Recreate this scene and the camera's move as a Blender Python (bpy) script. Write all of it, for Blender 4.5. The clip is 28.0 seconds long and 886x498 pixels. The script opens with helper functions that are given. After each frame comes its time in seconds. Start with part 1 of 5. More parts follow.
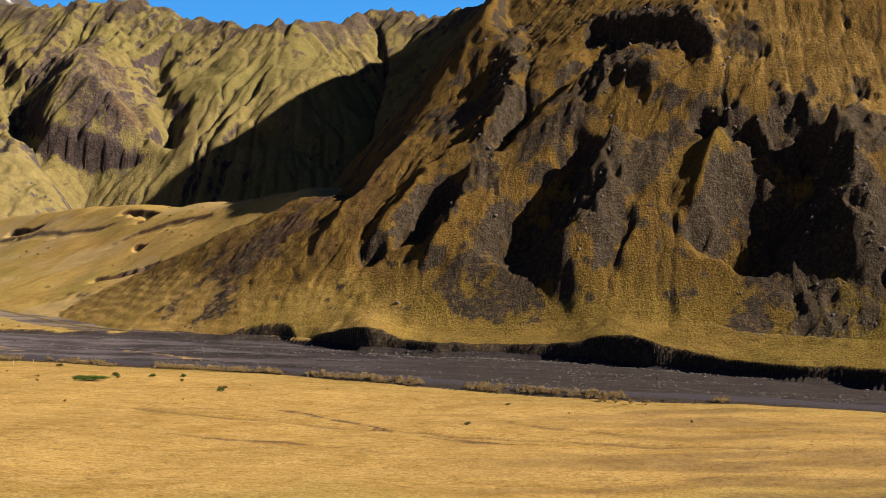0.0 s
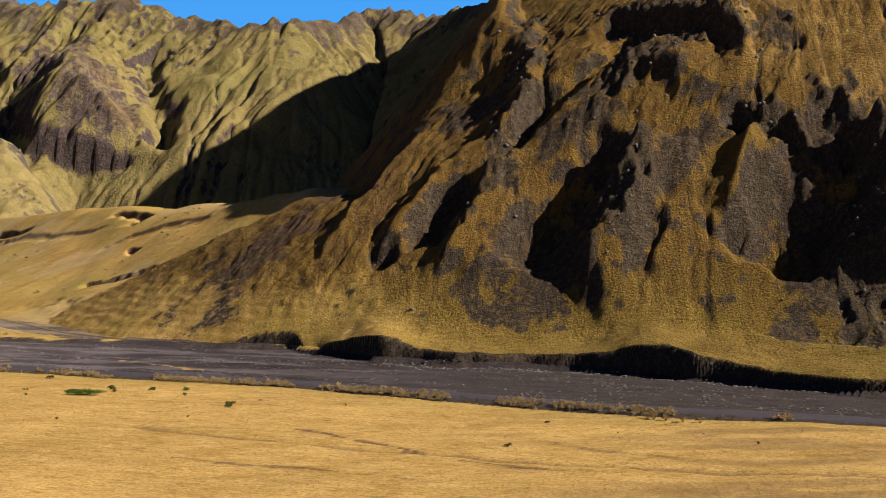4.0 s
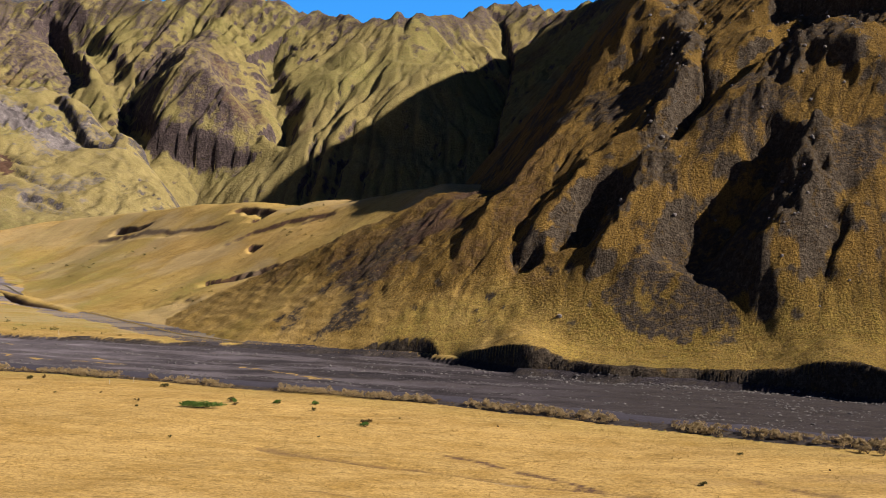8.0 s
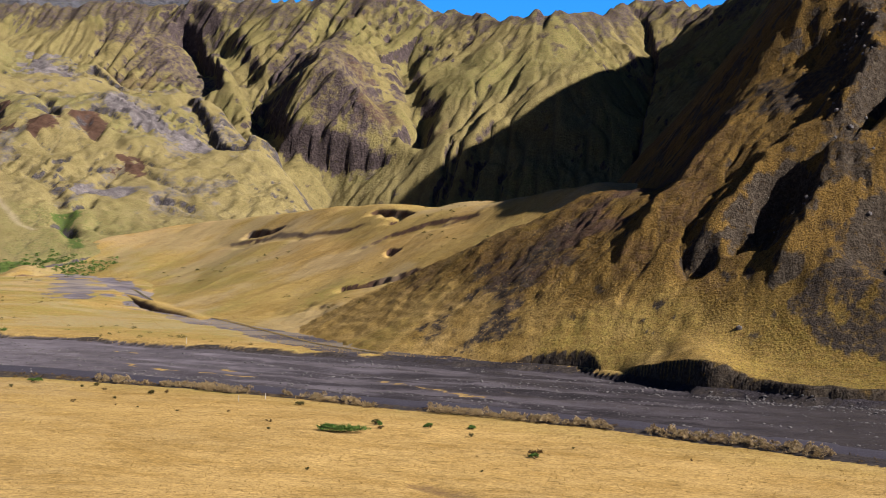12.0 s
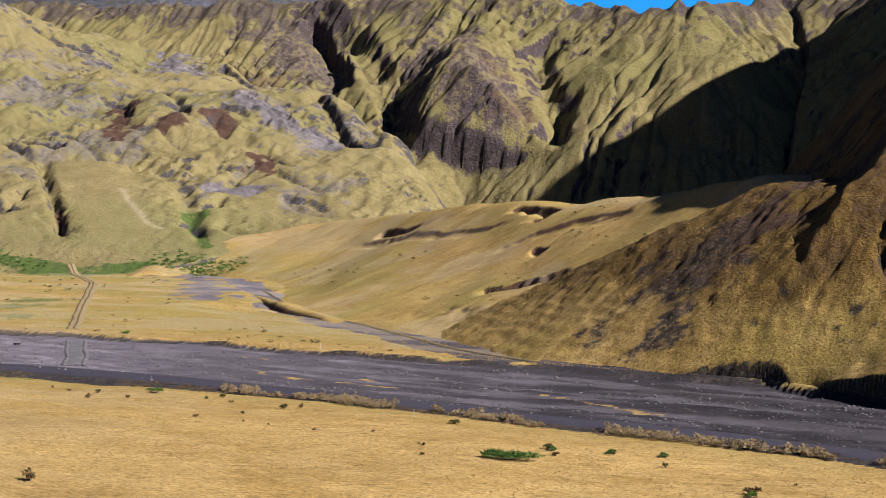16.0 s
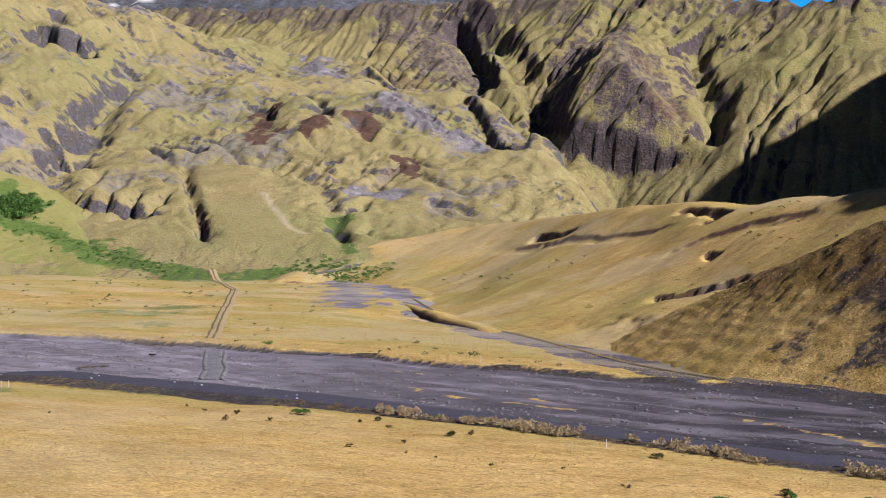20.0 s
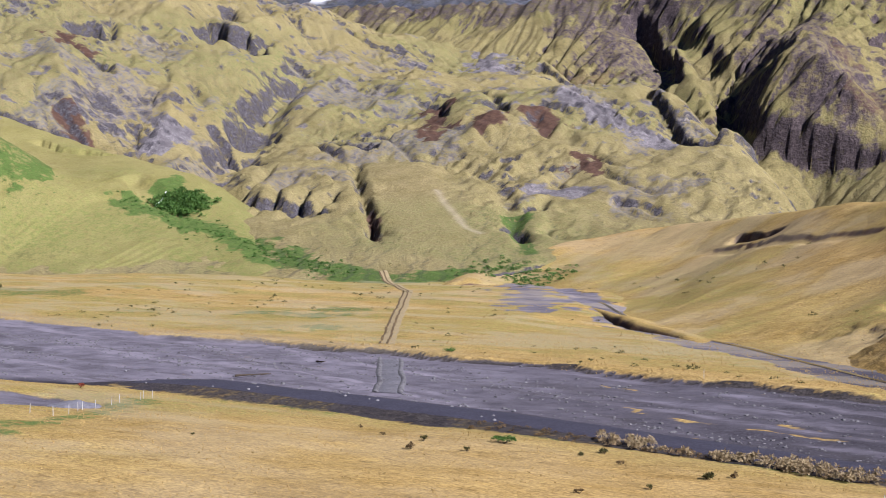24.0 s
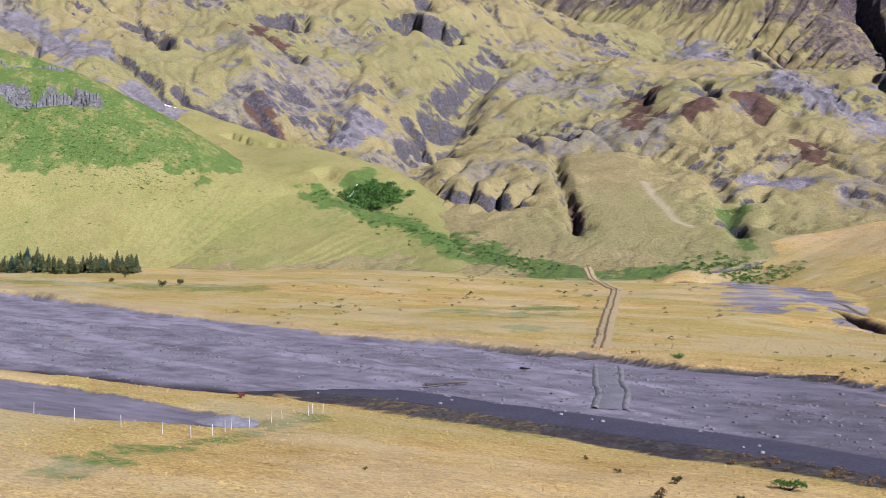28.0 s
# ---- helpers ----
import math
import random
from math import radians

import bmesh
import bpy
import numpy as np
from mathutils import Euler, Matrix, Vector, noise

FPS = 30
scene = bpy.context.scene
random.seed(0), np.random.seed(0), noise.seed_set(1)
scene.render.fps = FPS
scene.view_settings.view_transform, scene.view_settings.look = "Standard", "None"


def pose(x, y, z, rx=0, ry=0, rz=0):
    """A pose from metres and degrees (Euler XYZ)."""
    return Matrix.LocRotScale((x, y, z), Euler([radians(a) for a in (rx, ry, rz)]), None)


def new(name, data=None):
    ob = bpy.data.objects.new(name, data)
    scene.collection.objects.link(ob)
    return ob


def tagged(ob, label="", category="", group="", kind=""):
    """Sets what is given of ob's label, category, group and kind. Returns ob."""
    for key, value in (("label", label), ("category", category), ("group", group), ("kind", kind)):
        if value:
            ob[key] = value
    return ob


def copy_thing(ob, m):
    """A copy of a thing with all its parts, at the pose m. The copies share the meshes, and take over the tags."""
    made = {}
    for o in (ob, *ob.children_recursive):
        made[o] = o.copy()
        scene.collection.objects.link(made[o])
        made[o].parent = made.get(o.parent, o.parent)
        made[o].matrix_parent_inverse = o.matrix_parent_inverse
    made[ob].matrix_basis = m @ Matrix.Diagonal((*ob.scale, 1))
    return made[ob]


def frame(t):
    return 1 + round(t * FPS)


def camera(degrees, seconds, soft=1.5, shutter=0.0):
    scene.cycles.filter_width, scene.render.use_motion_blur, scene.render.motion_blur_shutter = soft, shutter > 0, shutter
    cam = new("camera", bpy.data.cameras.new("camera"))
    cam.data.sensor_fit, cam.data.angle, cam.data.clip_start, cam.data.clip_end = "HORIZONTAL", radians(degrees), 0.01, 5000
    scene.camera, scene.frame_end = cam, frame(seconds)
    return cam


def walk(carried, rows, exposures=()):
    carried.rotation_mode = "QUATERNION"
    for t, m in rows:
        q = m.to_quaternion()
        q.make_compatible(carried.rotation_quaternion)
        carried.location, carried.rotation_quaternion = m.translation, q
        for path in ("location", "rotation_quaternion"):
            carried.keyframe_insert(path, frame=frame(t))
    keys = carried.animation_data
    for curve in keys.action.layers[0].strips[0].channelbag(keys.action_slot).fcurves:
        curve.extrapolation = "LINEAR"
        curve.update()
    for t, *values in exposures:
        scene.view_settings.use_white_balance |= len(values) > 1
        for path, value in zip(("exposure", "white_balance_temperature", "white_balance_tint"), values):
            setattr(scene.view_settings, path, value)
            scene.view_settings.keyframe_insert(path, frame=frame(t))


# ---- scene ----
cam = camera(35.219, 28.0, soft=0.85)
# seconds, eye x y z in metres, then heading to the left of +y, pitch and lean in degrees
PATH = [
    (0.0, 0.00, -0.01, 40.15, 0.052, -1.540, -0.747),
    (0.5, -0.99, 3.35, 39.98, -0.017, -1.489, -0.766),
    (1.0, -2.02, 6.76, 39.81, -0.089, -1.440, -0.759),
    (1.5, -3.07, 10.19, 39.66, -0.157, -1.402, -0.750),
    (2.0, -4.14, 13.63, 39.50, -0.250, -1.371, -0.748),
    (2.5, -5.20, 17.09, 39.33, -0.319, -1.350, -0.738),
    (3.0, -6.26, 20.58, 39.13, -0.399, -1.337, -0.715),
    (3.5, -7.34, 24.24, 38.90, -0.468, -1.327, -0.685),
    (5.5, -12.02, 41.53, 38.21, 0.545, -1.280, -0.429),
    (6.0, -13.29, 46.53, 37.97, 1.124, -1.254, -0.367),
    (6.5, -14.56, 51.75, 37.69, 1.830, -1.239, -0.285),
    (7.0, -15.77, 56.93, 37.38, 2.653, -1.203, -0.177),
    (7.5, -16.94, 61.87, 37.08, 3.470, -1.165, -0.066),
    (8.0, -18.13, 66.72, 36.79, 4.271, -1.136, 0.002),
    (8.5, -19.38, 71.67, 36.47, 5.089, -1.110, 0.035),
    (9.0, -20.73, 76.60, 36.13, 5.886, -1.069, 0.066),
    (9.5, -22.15, 81.30, 35.84, 6.606, -1.011, 0.091),
    (10.0, -23.55, 85.74, 35.64, 7.315, -0.959, 0.102),
    (10.5, -24.89, 90.03, 35.51, 7.985, -0.913, 0.103),
    (11.0, -26.20, 94.31, 35.36, 8.533, -0.897, 0.099),
    (11.5, -27.55, 98.70, 35.17, 9.020, -0.874, 0.091),
    (13.5, -34.29, 117.75, 33.79, 11.441, -0.796, 0.124),
    (14.0, -35.93, 121.99, 33.61, 12.112, -0.806, 0.157),
    (14.5, -37.65, 126.09, 33.44, 12.788, -0.804, 0.172),
    (15.0, -39.50, 130.19, 33.21, 13.434, -0.790, 0.171),
    (15.5, -41.47, 134.32, 32.93, 14.106, -0.743, 0.144),
    (16.0, -43.48, 138.43, 32.63, 14.711, -0.700, 0.100),
    (16.5, -45.38, 142.36, 32.38, 15.345, -0.651, 0.070),
    (17.0, -47.15, 146.04, 32.19, 15.943, -0.593, 0.038),
    (17.5, -48.94, 149.61, 32.04, 16.519, -0.570, -0.009),
    (18.0, -50.85, 153.33, 31.87, 17.149, -0.529, -0.050),
    (18.5, -52.93, 157.37, 31.68, 17.905, -0.477, -0.072),
    (19.0, -55.22, 161.76, 31.45, 18.726, -0.442, -0.064),
    (19.5, -57.76, 166.37, 31.19, 19.605, -0.408, -0.023),
    (20.0, -60.44, 170.96, 30.96, 20.376, -0.379, 0.008),
    (20.5, -63.06, 175.40, 30.72, 21.132, -0.324, -0.007),
    (21.0, -65.65, 179.78, 30.48, 21.897, -0.295, -0.039),
    (21.5, -68.41, 184.32, 30.23, 22.669, -0.288, -0.048),
    (23.5, -82.01, 205.68, 28.20, 26.077, -0.113, 0.310),
    (24.0, -85.54, 210.96, 27.82, 27.134, -0.111, 0.414),
    (24.5, -88.97, 216.09, 27.48, 28.174, -0.127, 0.497),
    (25.0, -92.27, 220.95, 27.15, 29.117, -0.144, 0.562),
    (25.5, -95.46, 225.59, 26.81, 30.034, -0.144, 0.624),
    (26.0, -98.65, 230.15, 26.49, 30.923, -0.142, 0.673),
    (26.5, -101.86, 234.75, 26.14, 31.863, -0.154, 0.681),
    (27.0, -104.99, 239.33, 25.78, 32.897, -0.148, 0.631),
    (27.5, -108.03, 243.78, 25.42, 33.973, -0.130, 0.543),
    (28.0, -111.05, 248.02, 25.10, 35.094, -0.119, 0.450),
]


def aim(x, y, z, yaw, pitch, lean):
    """The pose of a level camera turned by yaw, tipped by pitch and leaned."""
    return pose(x, y, z, 90 + pitch, 0, yaw) @ pose(0, 0, 0, 0, 0, lean)


# stops, white balance and tint along the clip: it starts warm and ends cooler
walk(cam, [(row[0], aim(*row[1:])) for row in PATH],
     [(0.0, 1.04, 7400, 16), (11.0, 1.07, 6250, 17), (20.0, 1.16, 5550, 19), (28.0, 1.22, 5150, 22)])

# ---- light ----
SUN_AZ, SUN_EL = radians(-18), radians(34)      # where the sun stands: turned from +x towards +y, and its height
sun_way = Vector((math.cos(SUN_AZ) * math.cos(SUN_EL), math.sin(SUN_AZ) * math.cos(SUN_EL), math.sin(SUN_EL)))
world = bpy.data.worlds.new("world")
scene.world = world
world.use_nodes = True
wn, wl = world.node_tree.nodes, world.node_tree.links
sky = wn.new("ShaderNodeTexSky")
sky.sky_type, sky.sun_disc = "NISHITA", False
sky.sun_elevation, sky.sun_rotation = SUN_EL, math.pi / 2 - SUN_AZ
sky.altitude, sky.air_density, sky.dust_density, sky.ozone_density = 1500, 0.25, 0.0, 5.0
wl.new(sky.outputs[0], wn["Background"].inputs[0])
wn["Background"].inputs[1].default_value = 0.05
sun = new("sun", bpy.data.lights.new("sun", "SUN"))
sun.data.energy, sun.data.angle, sun.data.color = 5.0, radians(0.5), (1.0, 0.90, 0.73)
sun.matrix_world = Matrix.Translation((300, -300, 400)) @ sun_way.to_track_quat("Z", "Y").to_matrix().to_4x4()

# ---- numbers out of noise ----
def lattice(ix, iy, seed):
    n = (ix.astype(np.int64) * 374761393 + iy.astype(np.int64) * 668265263 + seed * 974634777) & 0xFFFFFFFF
    n = ((n ^ (n >> 13)) * 1274126177) & 0xFFFFFFFF
    return ((n ^ (n >> 16)) & 0xFFFF) / 65535.0


def value_noise(x, y, seed=0):
    """Smooth noise from -1 to 1 with a cell of one unit."""
    x, y = np.broadcast_arrays(np.asarray(x, float), np.asarray(y, float))
    ix, iy = np.floor(x), np.floor(y)
    fx, fy = x - ix, y - iy
    fx, fy = fx * fx * fx * (fx * (fx * 6 - 15) + 10), fy * fy * fy * (fy * (fy * 6 - 15) + 10)
    a, b = lattice(ix, iy, seed), lattice(ix + 1, iy, seed)
    c, d = lattice(ix, iy + 1, seed), lattice(ix + 1, iy + 1, seed)
    return 2 * ((a + (b - a) * fx) * (1 - fy) + (c + (d - c) * fx) * fy) - 1


def fbm(x, y, size, octaves=4, seed=0, gain=0.5):
    total, amp = 0.0, 1.0
    c, s = math.cos(0.6), math.sin(0.6)
    x, y = np.asarray(x) / size, np.asarray(y) / size
    for k in range(octaves):
        total = total + amp * value_noise(x + 17.3 * k, y - 9.1 * k, seed + k)
        x, y, amp = 2.03 * (c * x - s * y), 2.03 * (s * x + c * y), amp * gain
    return total


def ridged(x, y, size, octaves=4, seed=0):
    """Sharp crests and round hollows, 0 to about 1.5."""
    total, amp = 0.0, 1.0
    x, y = np.asarray(x) / size, np.asarray(y) / size
    for k in range(octaves):
        total = total + amp * (1 - np.abs(value_noise(x + 5.7 * k, y + 3.3 * k, seed + k)) * 1.6)
        x, y, amp = 2.1 * x, 2.1 * y, amp * 0.5
    return total


def smooth(a, b, v):
    v = np.clip((v - a) / (b - a), 0, 1)
    return v * v * (3 - 2 * v)


def soft_min(a, b, k):
    h = np.clip(0.5 + 0.5 * (b - a) / k, 0, 1)
    return b + (a - b) * h - k * h * (1 - h)


def soft_max(a, b, k):
    return -soft_min(-a, -b, k)


def along(points, x, y):
    """Distance to a bent line, the share of its length at the nearest place, the side (from 1, left, to -1), and its height there when the points have three numbers."""
    pts = np.array(points, float)
    best = np.full(np.shape(x), 1e9)
    share, side, height = np.zeros_like(best), np.zeros_like(best), np.zeros_like(best)
    steps = np.hypot(*(pts[1:, :2] - pts[:-1, :2]).T)
    run, whole = 0.0, steps.sum()
    for a, b, long in zip(pts[:-1], pts[1:], steps):
        ux, uy = (b[:2] - a[:2]) / long
        u = np.clip((x - a[0]) * ux + (y - a[1]) * uy, 0, long)
        dx, dy = x - a[0] - u * ux, y - a[1] - u * uy
        d = np.hypot(dx, dy)
        near = d < best
        best = np.where(near, d, best)
        share = np.where(near, (run + u) / whole, share)
        side = np.where(near, (ux * dy - uy * dx) / np.maximum(d, 1e-6), side)
        if pts.shape[1] > 2:
            height = np.where(near, a[2] + (b[2] - a[2]) * u / long, height)
        run += long
    return best, share, side, height

# ---- the lie of the land ----
NEAR_BANK = [(-420, 372), (-330, 380), (-262, 388), (-230, 393), (-170, 383), (-110, 365), (-40, 341), (26, 305), (89, 280), (170, 245), (400, 150), (900, -60)]
FAR_BANK = [(-1200, 760), (-700, 610), (-480, 532), (-355, 503), (-300, 489), (-240, 485), (-170, 470), (-110, 458), (-50, 442), (-25, 412), (39, 388), (71, 362), (106, 332), (200, 285), (420, 190), (900, -20)]
STREAM = [(-321, 738), (-291, 714), (-257, 665), (-238, 639), (-216, 605), (-185, 568), (-153, 522), (-130, 488), (-104, 464), (-60, 440)]

STREAM_BED = [(-233, 619), (-218, 602), (-193, 570), (-169, 543), (-147, 514), (-132, 487), (-116, 468)]

PIT = [(-340, 350), (-262, 363), (-234, 361)]


def line_at(points, x):
    return np.interp(x, [p[0] for p in points], [p[1] for p in points])


def banks(x, y):
    """How far a place lies inside the gravel bed from its near and its far edge."""
    wob = 2.2 * fbm(x, y, 22, 3, 5)
    return (y - line_at(NEAR_BANK, x)) * 0.93 + 0.5 * wob, (line_at(FAR_BANK, x) - y) * 0.95 + wob


def plain_height(x, y):
    """The valley floor with its terraces, without the river bed."""
    xx = np.clip(x, -900, 400)
    z = -0.02 * (xx + 30) + 0.03 * np.clip(y - 500, 0, 400)
    z = z + 0.022 * np.clip(-60 - xx, 0, 200) * (1 - smooth(330, 400, y)) * smooth(150, 300, y)
    z = z + 0.8 * fbm(x, y, 90, 3, 11) + 0.22 * fbm(x, y, 14, 3, 12)
    return z


def stream_bed(x, y):
    """How far a place lies outside the gravel bed of the stream (under 0: in it)."""
    d, s, side, _ = along(STREAM_BED, x, y)
    return d - 10 - 5 * np.exp(-((s - 0.5) / 0.25) ** 2) + 2.5 * fbm(x, y, 11, 4, 34, 0.6)


def ground_height(x, y):
    near, far = banks(x, y)
    z = plain_height(x, y)
    furrow, _, _, _ = along([(-64, 284), (-36, 271), (-14, 263), (20, 250), (60, 238)], x, y + 1.5 * fbm(x, y, 12, 2, 23))
    z = z - 0.5 * (1 - smooth(0.3, 2.2, furrow))
    level = -0.02 * (np.clip(x, -900, 400) + 30)
    bed = level - 1.6 + 0.55 * smooth(25, 62, near) + 0.4 * fbm(0.95 * x - 0.3 * y, 4 * (0.3 * x + 0.95 * y), 22, 3, 21) + 0.16 * fbm(x, y, 3.2, 2, 22)
    dike = smooth(-258, -226, x)
    road = level + 0.7
    z = z + (np.where(dike > 0, road, z) - z) * smooth(0.2, 4.2, near) * dike
    z = z + (bed - z) * smooth(13.5 * dike, 16.5 * dike + 3 * (1 - dike), near) * smooth(0.7, -0.9, -far)
    pit, _, _, _ = along(PIT, x, y + 1.5 * fbm(x, y, 12, 2, 24))
    z = z - 0.9 * (1 - smooth(13, 15.5, pit))
    d, s, side, _ = along(STREAM, x, y)
    wide = 5 + 5 * smooth(0.2, 0.4, s) * (1 - smooth(0.75, 0.95, s)) + 3.5 * fbm(x, y, 16, 3, 31)
    return z - (0.35 * (1 - smooth(wide - 1.2, wide + 0.6, d)) + 0.45 * smooth(0.5, -1.0, stream_bed(x, y))) * smooth(0, 2, -far)


def near_mountain_base(x, y):
    wx, wy = x + 4 * fbm(x, y, 60, 2, 41), y + 4 * fbm(x, y, 60, 2, 42)
    face = 36 + 0.345 * (wx - 31) + 0.95 * (wy - 446)
    left = 34 + 0.5 * (wx + 24) + 0.42 * (wy - 455) + 0.85 * np.clip(wy - 546, 0, 60) * smooth(32, 14, wx)
    shoulder = 64 + 1.20 * (wx + 19) + 0.16 * (wy - 500)
    flank = 43 + 1.346 * (wx + 68) - 0.046 * (wy - 548)
    spur = np.minimum(27 + 0.45 * (wx + 100), 46)
    flank = soft_max(soft_min(shoulder, flank, 6), spur, 5)
    # unseen upper mass, its height chosen to cast shade on the valley head
    top = 330 + 0.1 * (wx - 200)
    back = 330 - 0.8 * (wy - 1160)
    apron = 2 + 0.22 * (0.77 * (wx + 24) + 0.64 * (wy - 455) + 40)
    left = soft_max(left, np.minimum(apron, 24), 8)
    return soft_min(soft_min(face, left, 16), soft_min(flank, soft_min(top, back, 30), 10), 6)


def hillock_base(x, y):
    d, s, side, h = along([(-40, 580, 52), (-66, 592, 49), (-83, 645, 46), (-126, 690, 44), (-154, 708, 46), (-210, 755, 44), (-266, 790, 40), (-330, 850, 30)], x, y)
    d = np.sqrt(d * d + 400) - 20
    front = h - (0.2 + 0.08 * smooth(-110, -50, x)) * d - 0.0012 * d * d
    z = h - 0.25 * d + (front - h + 0.25 * d) * smooth(-0.4, 0.4, side)
    d, s, side, _ = along(STREAM, x, y)
    z = z - 14 * smooth(0.05, -0.25, side) * smooth(2, 16, d) * smooth(0.0, 0.06, s)
    z = soft_min(z, 30 + 0.55 * (y - 530) - 0.2 * (x + 100), 6)
    foot = -0.02 * (x + 30) + 0.03 * np.clip(y - 500, 0, 400)
    z = soft_min(z, foot - 2.5 + 0.2 * d + 0.002 * d * d, 4)
    bed = np.clip(stream_bed(x, y) + 2, -2, 200)
    return soft_min(z, foot - 0.9 + 0.1 * bed + 0.02 * bed * bed, 1.0)


def cirque_base(x, y):
    d, s, side, h = along([(-800, 1330, 245), (-605, 1320, 236), (-486, 1326, 234), (-274, 1274, 231), (-223, 1261, 213), (-159, 1210, 197), (-127, 1204, 197), (-97, 1229, 200),
                           (-71, 1274, 219), (-48, 1277, 222), (-6, 1243, 206), (40, 1190, 210), (120, 1150, 240)], x, y)
    z = h - 0.58 * d - 0.0009 * d * d
    d2, s2, side2, h2 = along([(-300, 1280, 215), (-286, 1201, 189), (-298, 1120, 152), (-320, 1080, 105), (-300, 1010, 50)], x, y)
    z = soft_max(z, h2 - 0.75 * (np.sqrt(d2 * d2 + 200) - 14), 12)
    return soft_max(z, 22 * smooth(860, 1000, y), 8)


def mid_hill_base(x, y):
    z = 20 + 0.285 * (y - 712) - 0.12 * (x + 450) + 0.33 * np.clip(-600 - x, 0, 400) + 14 * np.exp(-((x + 410) / 90) ** 2 - ((y - 1010) / 120) ** 2)
    crest = 222 - 0.2 * (x + 651) - 0.15 * (y - 1130)
    d, s, side, h = along([(-560, 1420), (-486, 1326), (-424, 1264), (-393, 1222), (-340, 1149), (-262, 1010), (-232, 900), (-285, 820)], x, y)
    canyon = np.where(side > 0, 30 - 1.5 * d, 30 + 0.05 * (y - 900) + 1.35 * d)
    return soft_min(soft_min(z, crest, 30), canyon, 10)


def rounded(points):
    """The same line with its corners cut three times."""
    p = np.array(points, float)
    for _ in range(3):
        q = np.stack([0.75 * p[:-1] + 0.25 * p[1:], 0.25 * p[:-1] + 0.75 * p[1:]], 1).reshape(-1, p.shape[1])
        p = np.concatenate([p[:1], q, p[-1:]])
    return [tuple(v) for v in p.tolist()]


GREEN_CREST = rounded([(-1100, 600, 200), (-900, 640, 165), (-692, 696, 124), (-625, 722, 96), (-566, 745, 57), (-522, 748, 42), (-468, 746, 30), (-400, 715, 14)])


def green_hill_base(x, y):
    d, s, side, h = along(GREEN_CREST, x, y)
    d = np.sqrt(d * d + 300) - 17
    front = h - (0.33 + 0.55 * smooth(20, 110, h)) * d
    return h - 0.5 * d + (front - h + 0.5 * d) * smooth(0.4, -0.4, side)


BENCH_CREST = rounded([(-760, 830, 122), (-690, 815, 103), (-640, 812, 88), (-584, 800, 76), (-530, 792, 66), (-500, 775, 50), (-462, 745, 30), (-440, 725, 16)])


def bench_base(x, y):
    """The pale grassy bench between the green hill and the gorge."""
    d, s, side, h = along(BENCH_CREST, x, y)
    d = np.sqrt(d * d + 150) - 12
    own = h - d * (0.32 + 0.38 * smooth(-0.4, 0.4, side))
    hill = green_hill_base(x, y)
    return soft_max(own, hill, 9) - 2.0 * smooth(3, 16, hill - own)


def snow_mountain_base(x, y):
    d, s, side, h = along([(-2600, 2000, 500), (-1700, 2050, 505), (-1150, 2100, 480), (-900, 2100, 470), (-700, 2100, 430), (-560, 2120, 330), (-420, 2150, 260), (100, 2300, 180)], x, y)
    return h - 0.45 * d


# ---- meshes ----
def sheet(name, height, x0, x1, y0, y1, step, material, floor=None, sink=1.5, masks=None, step_y=None):
    """A piece of land as a net of quads; where a floor is given, what lies deeper than sink under it is left out."""
    nx, ny = int(round((x1 - x0) / step)) + 1, int(round((y1 - y0) / (step_y or step))) + 1
    gx, gy = np.meshgrid(np.linspace(x0, x1, nx), np.linspace(y0, y1, ny))
    return net(name, gx, gy, height(gx, gy), material, floor, sink, masks)


def net(name, gx, gy, gz, material, floor=None, sink=1.5, masks=None):
    ny, nx = gx.shape
    idx = np.arange(nx * ny).reshape(ny, nx)
    quads = np.stack([idx[:-1, :-1], idx[:-1, 1:], idx[1:, 1:], idx[1:, :-1]], -1).reshape(-1, 4)
    keep = np.ones(nx * ny, bool) if floor is None else (gz > floor(gx, gy) - sink).ravel()
    quads = quads[keep[quads].any(1)]
    used, inverse = np.unique(quads, return_inverse=True)
    co = np.stack([gx.ravel(), gy.ravel(), gz.ravel()], 1)[used]
    me = bpy.data.meshes.new(name)
    me.vertices.add(len(used))
    me.vertices.foreach_set("co", co.astype(np.float32).ravel())
    n = len(quads)
    me.loops.add(4 * n)
    me.loops.foreach_set("vertex_index", inverse.ravel().astype(np.int32))
    me.polygons.add(n)
    me.polygons.foreach_set("loop_start", np.arange(0, 4 * n, 4, dtype=np.int32))
    me.polygons.foreach_set("use_smooth", np.ones(n, bool))
    for key, values in (masks(gx, gy, gz) if masks else {}).items():
        layer = me.attributes.new(key, "FLOAT", "POINT")
        layer.data.foreach_set("value", np.broadcast_to(values, gx.shape).ravel()[used].astype(np.float32))
    me.update()
    me.validate()
    me.materials.append(material)
    return new(name, me)

# ---- ribs, gullies and steps of the land ----
def taper(s):
    return smooth(0, 0.14, s) * smooth(1, 0.82, s)


def close_by(points, x, y, reach):
    px, py = [p[0] for p in points], [p[1] for p in points]
    return (x > min(px) - reach) & (x < max(px) + reach) & (y > min(py) - reach) & (y < max(py) + reach)


def spare(z):
    return np.array(z, float)


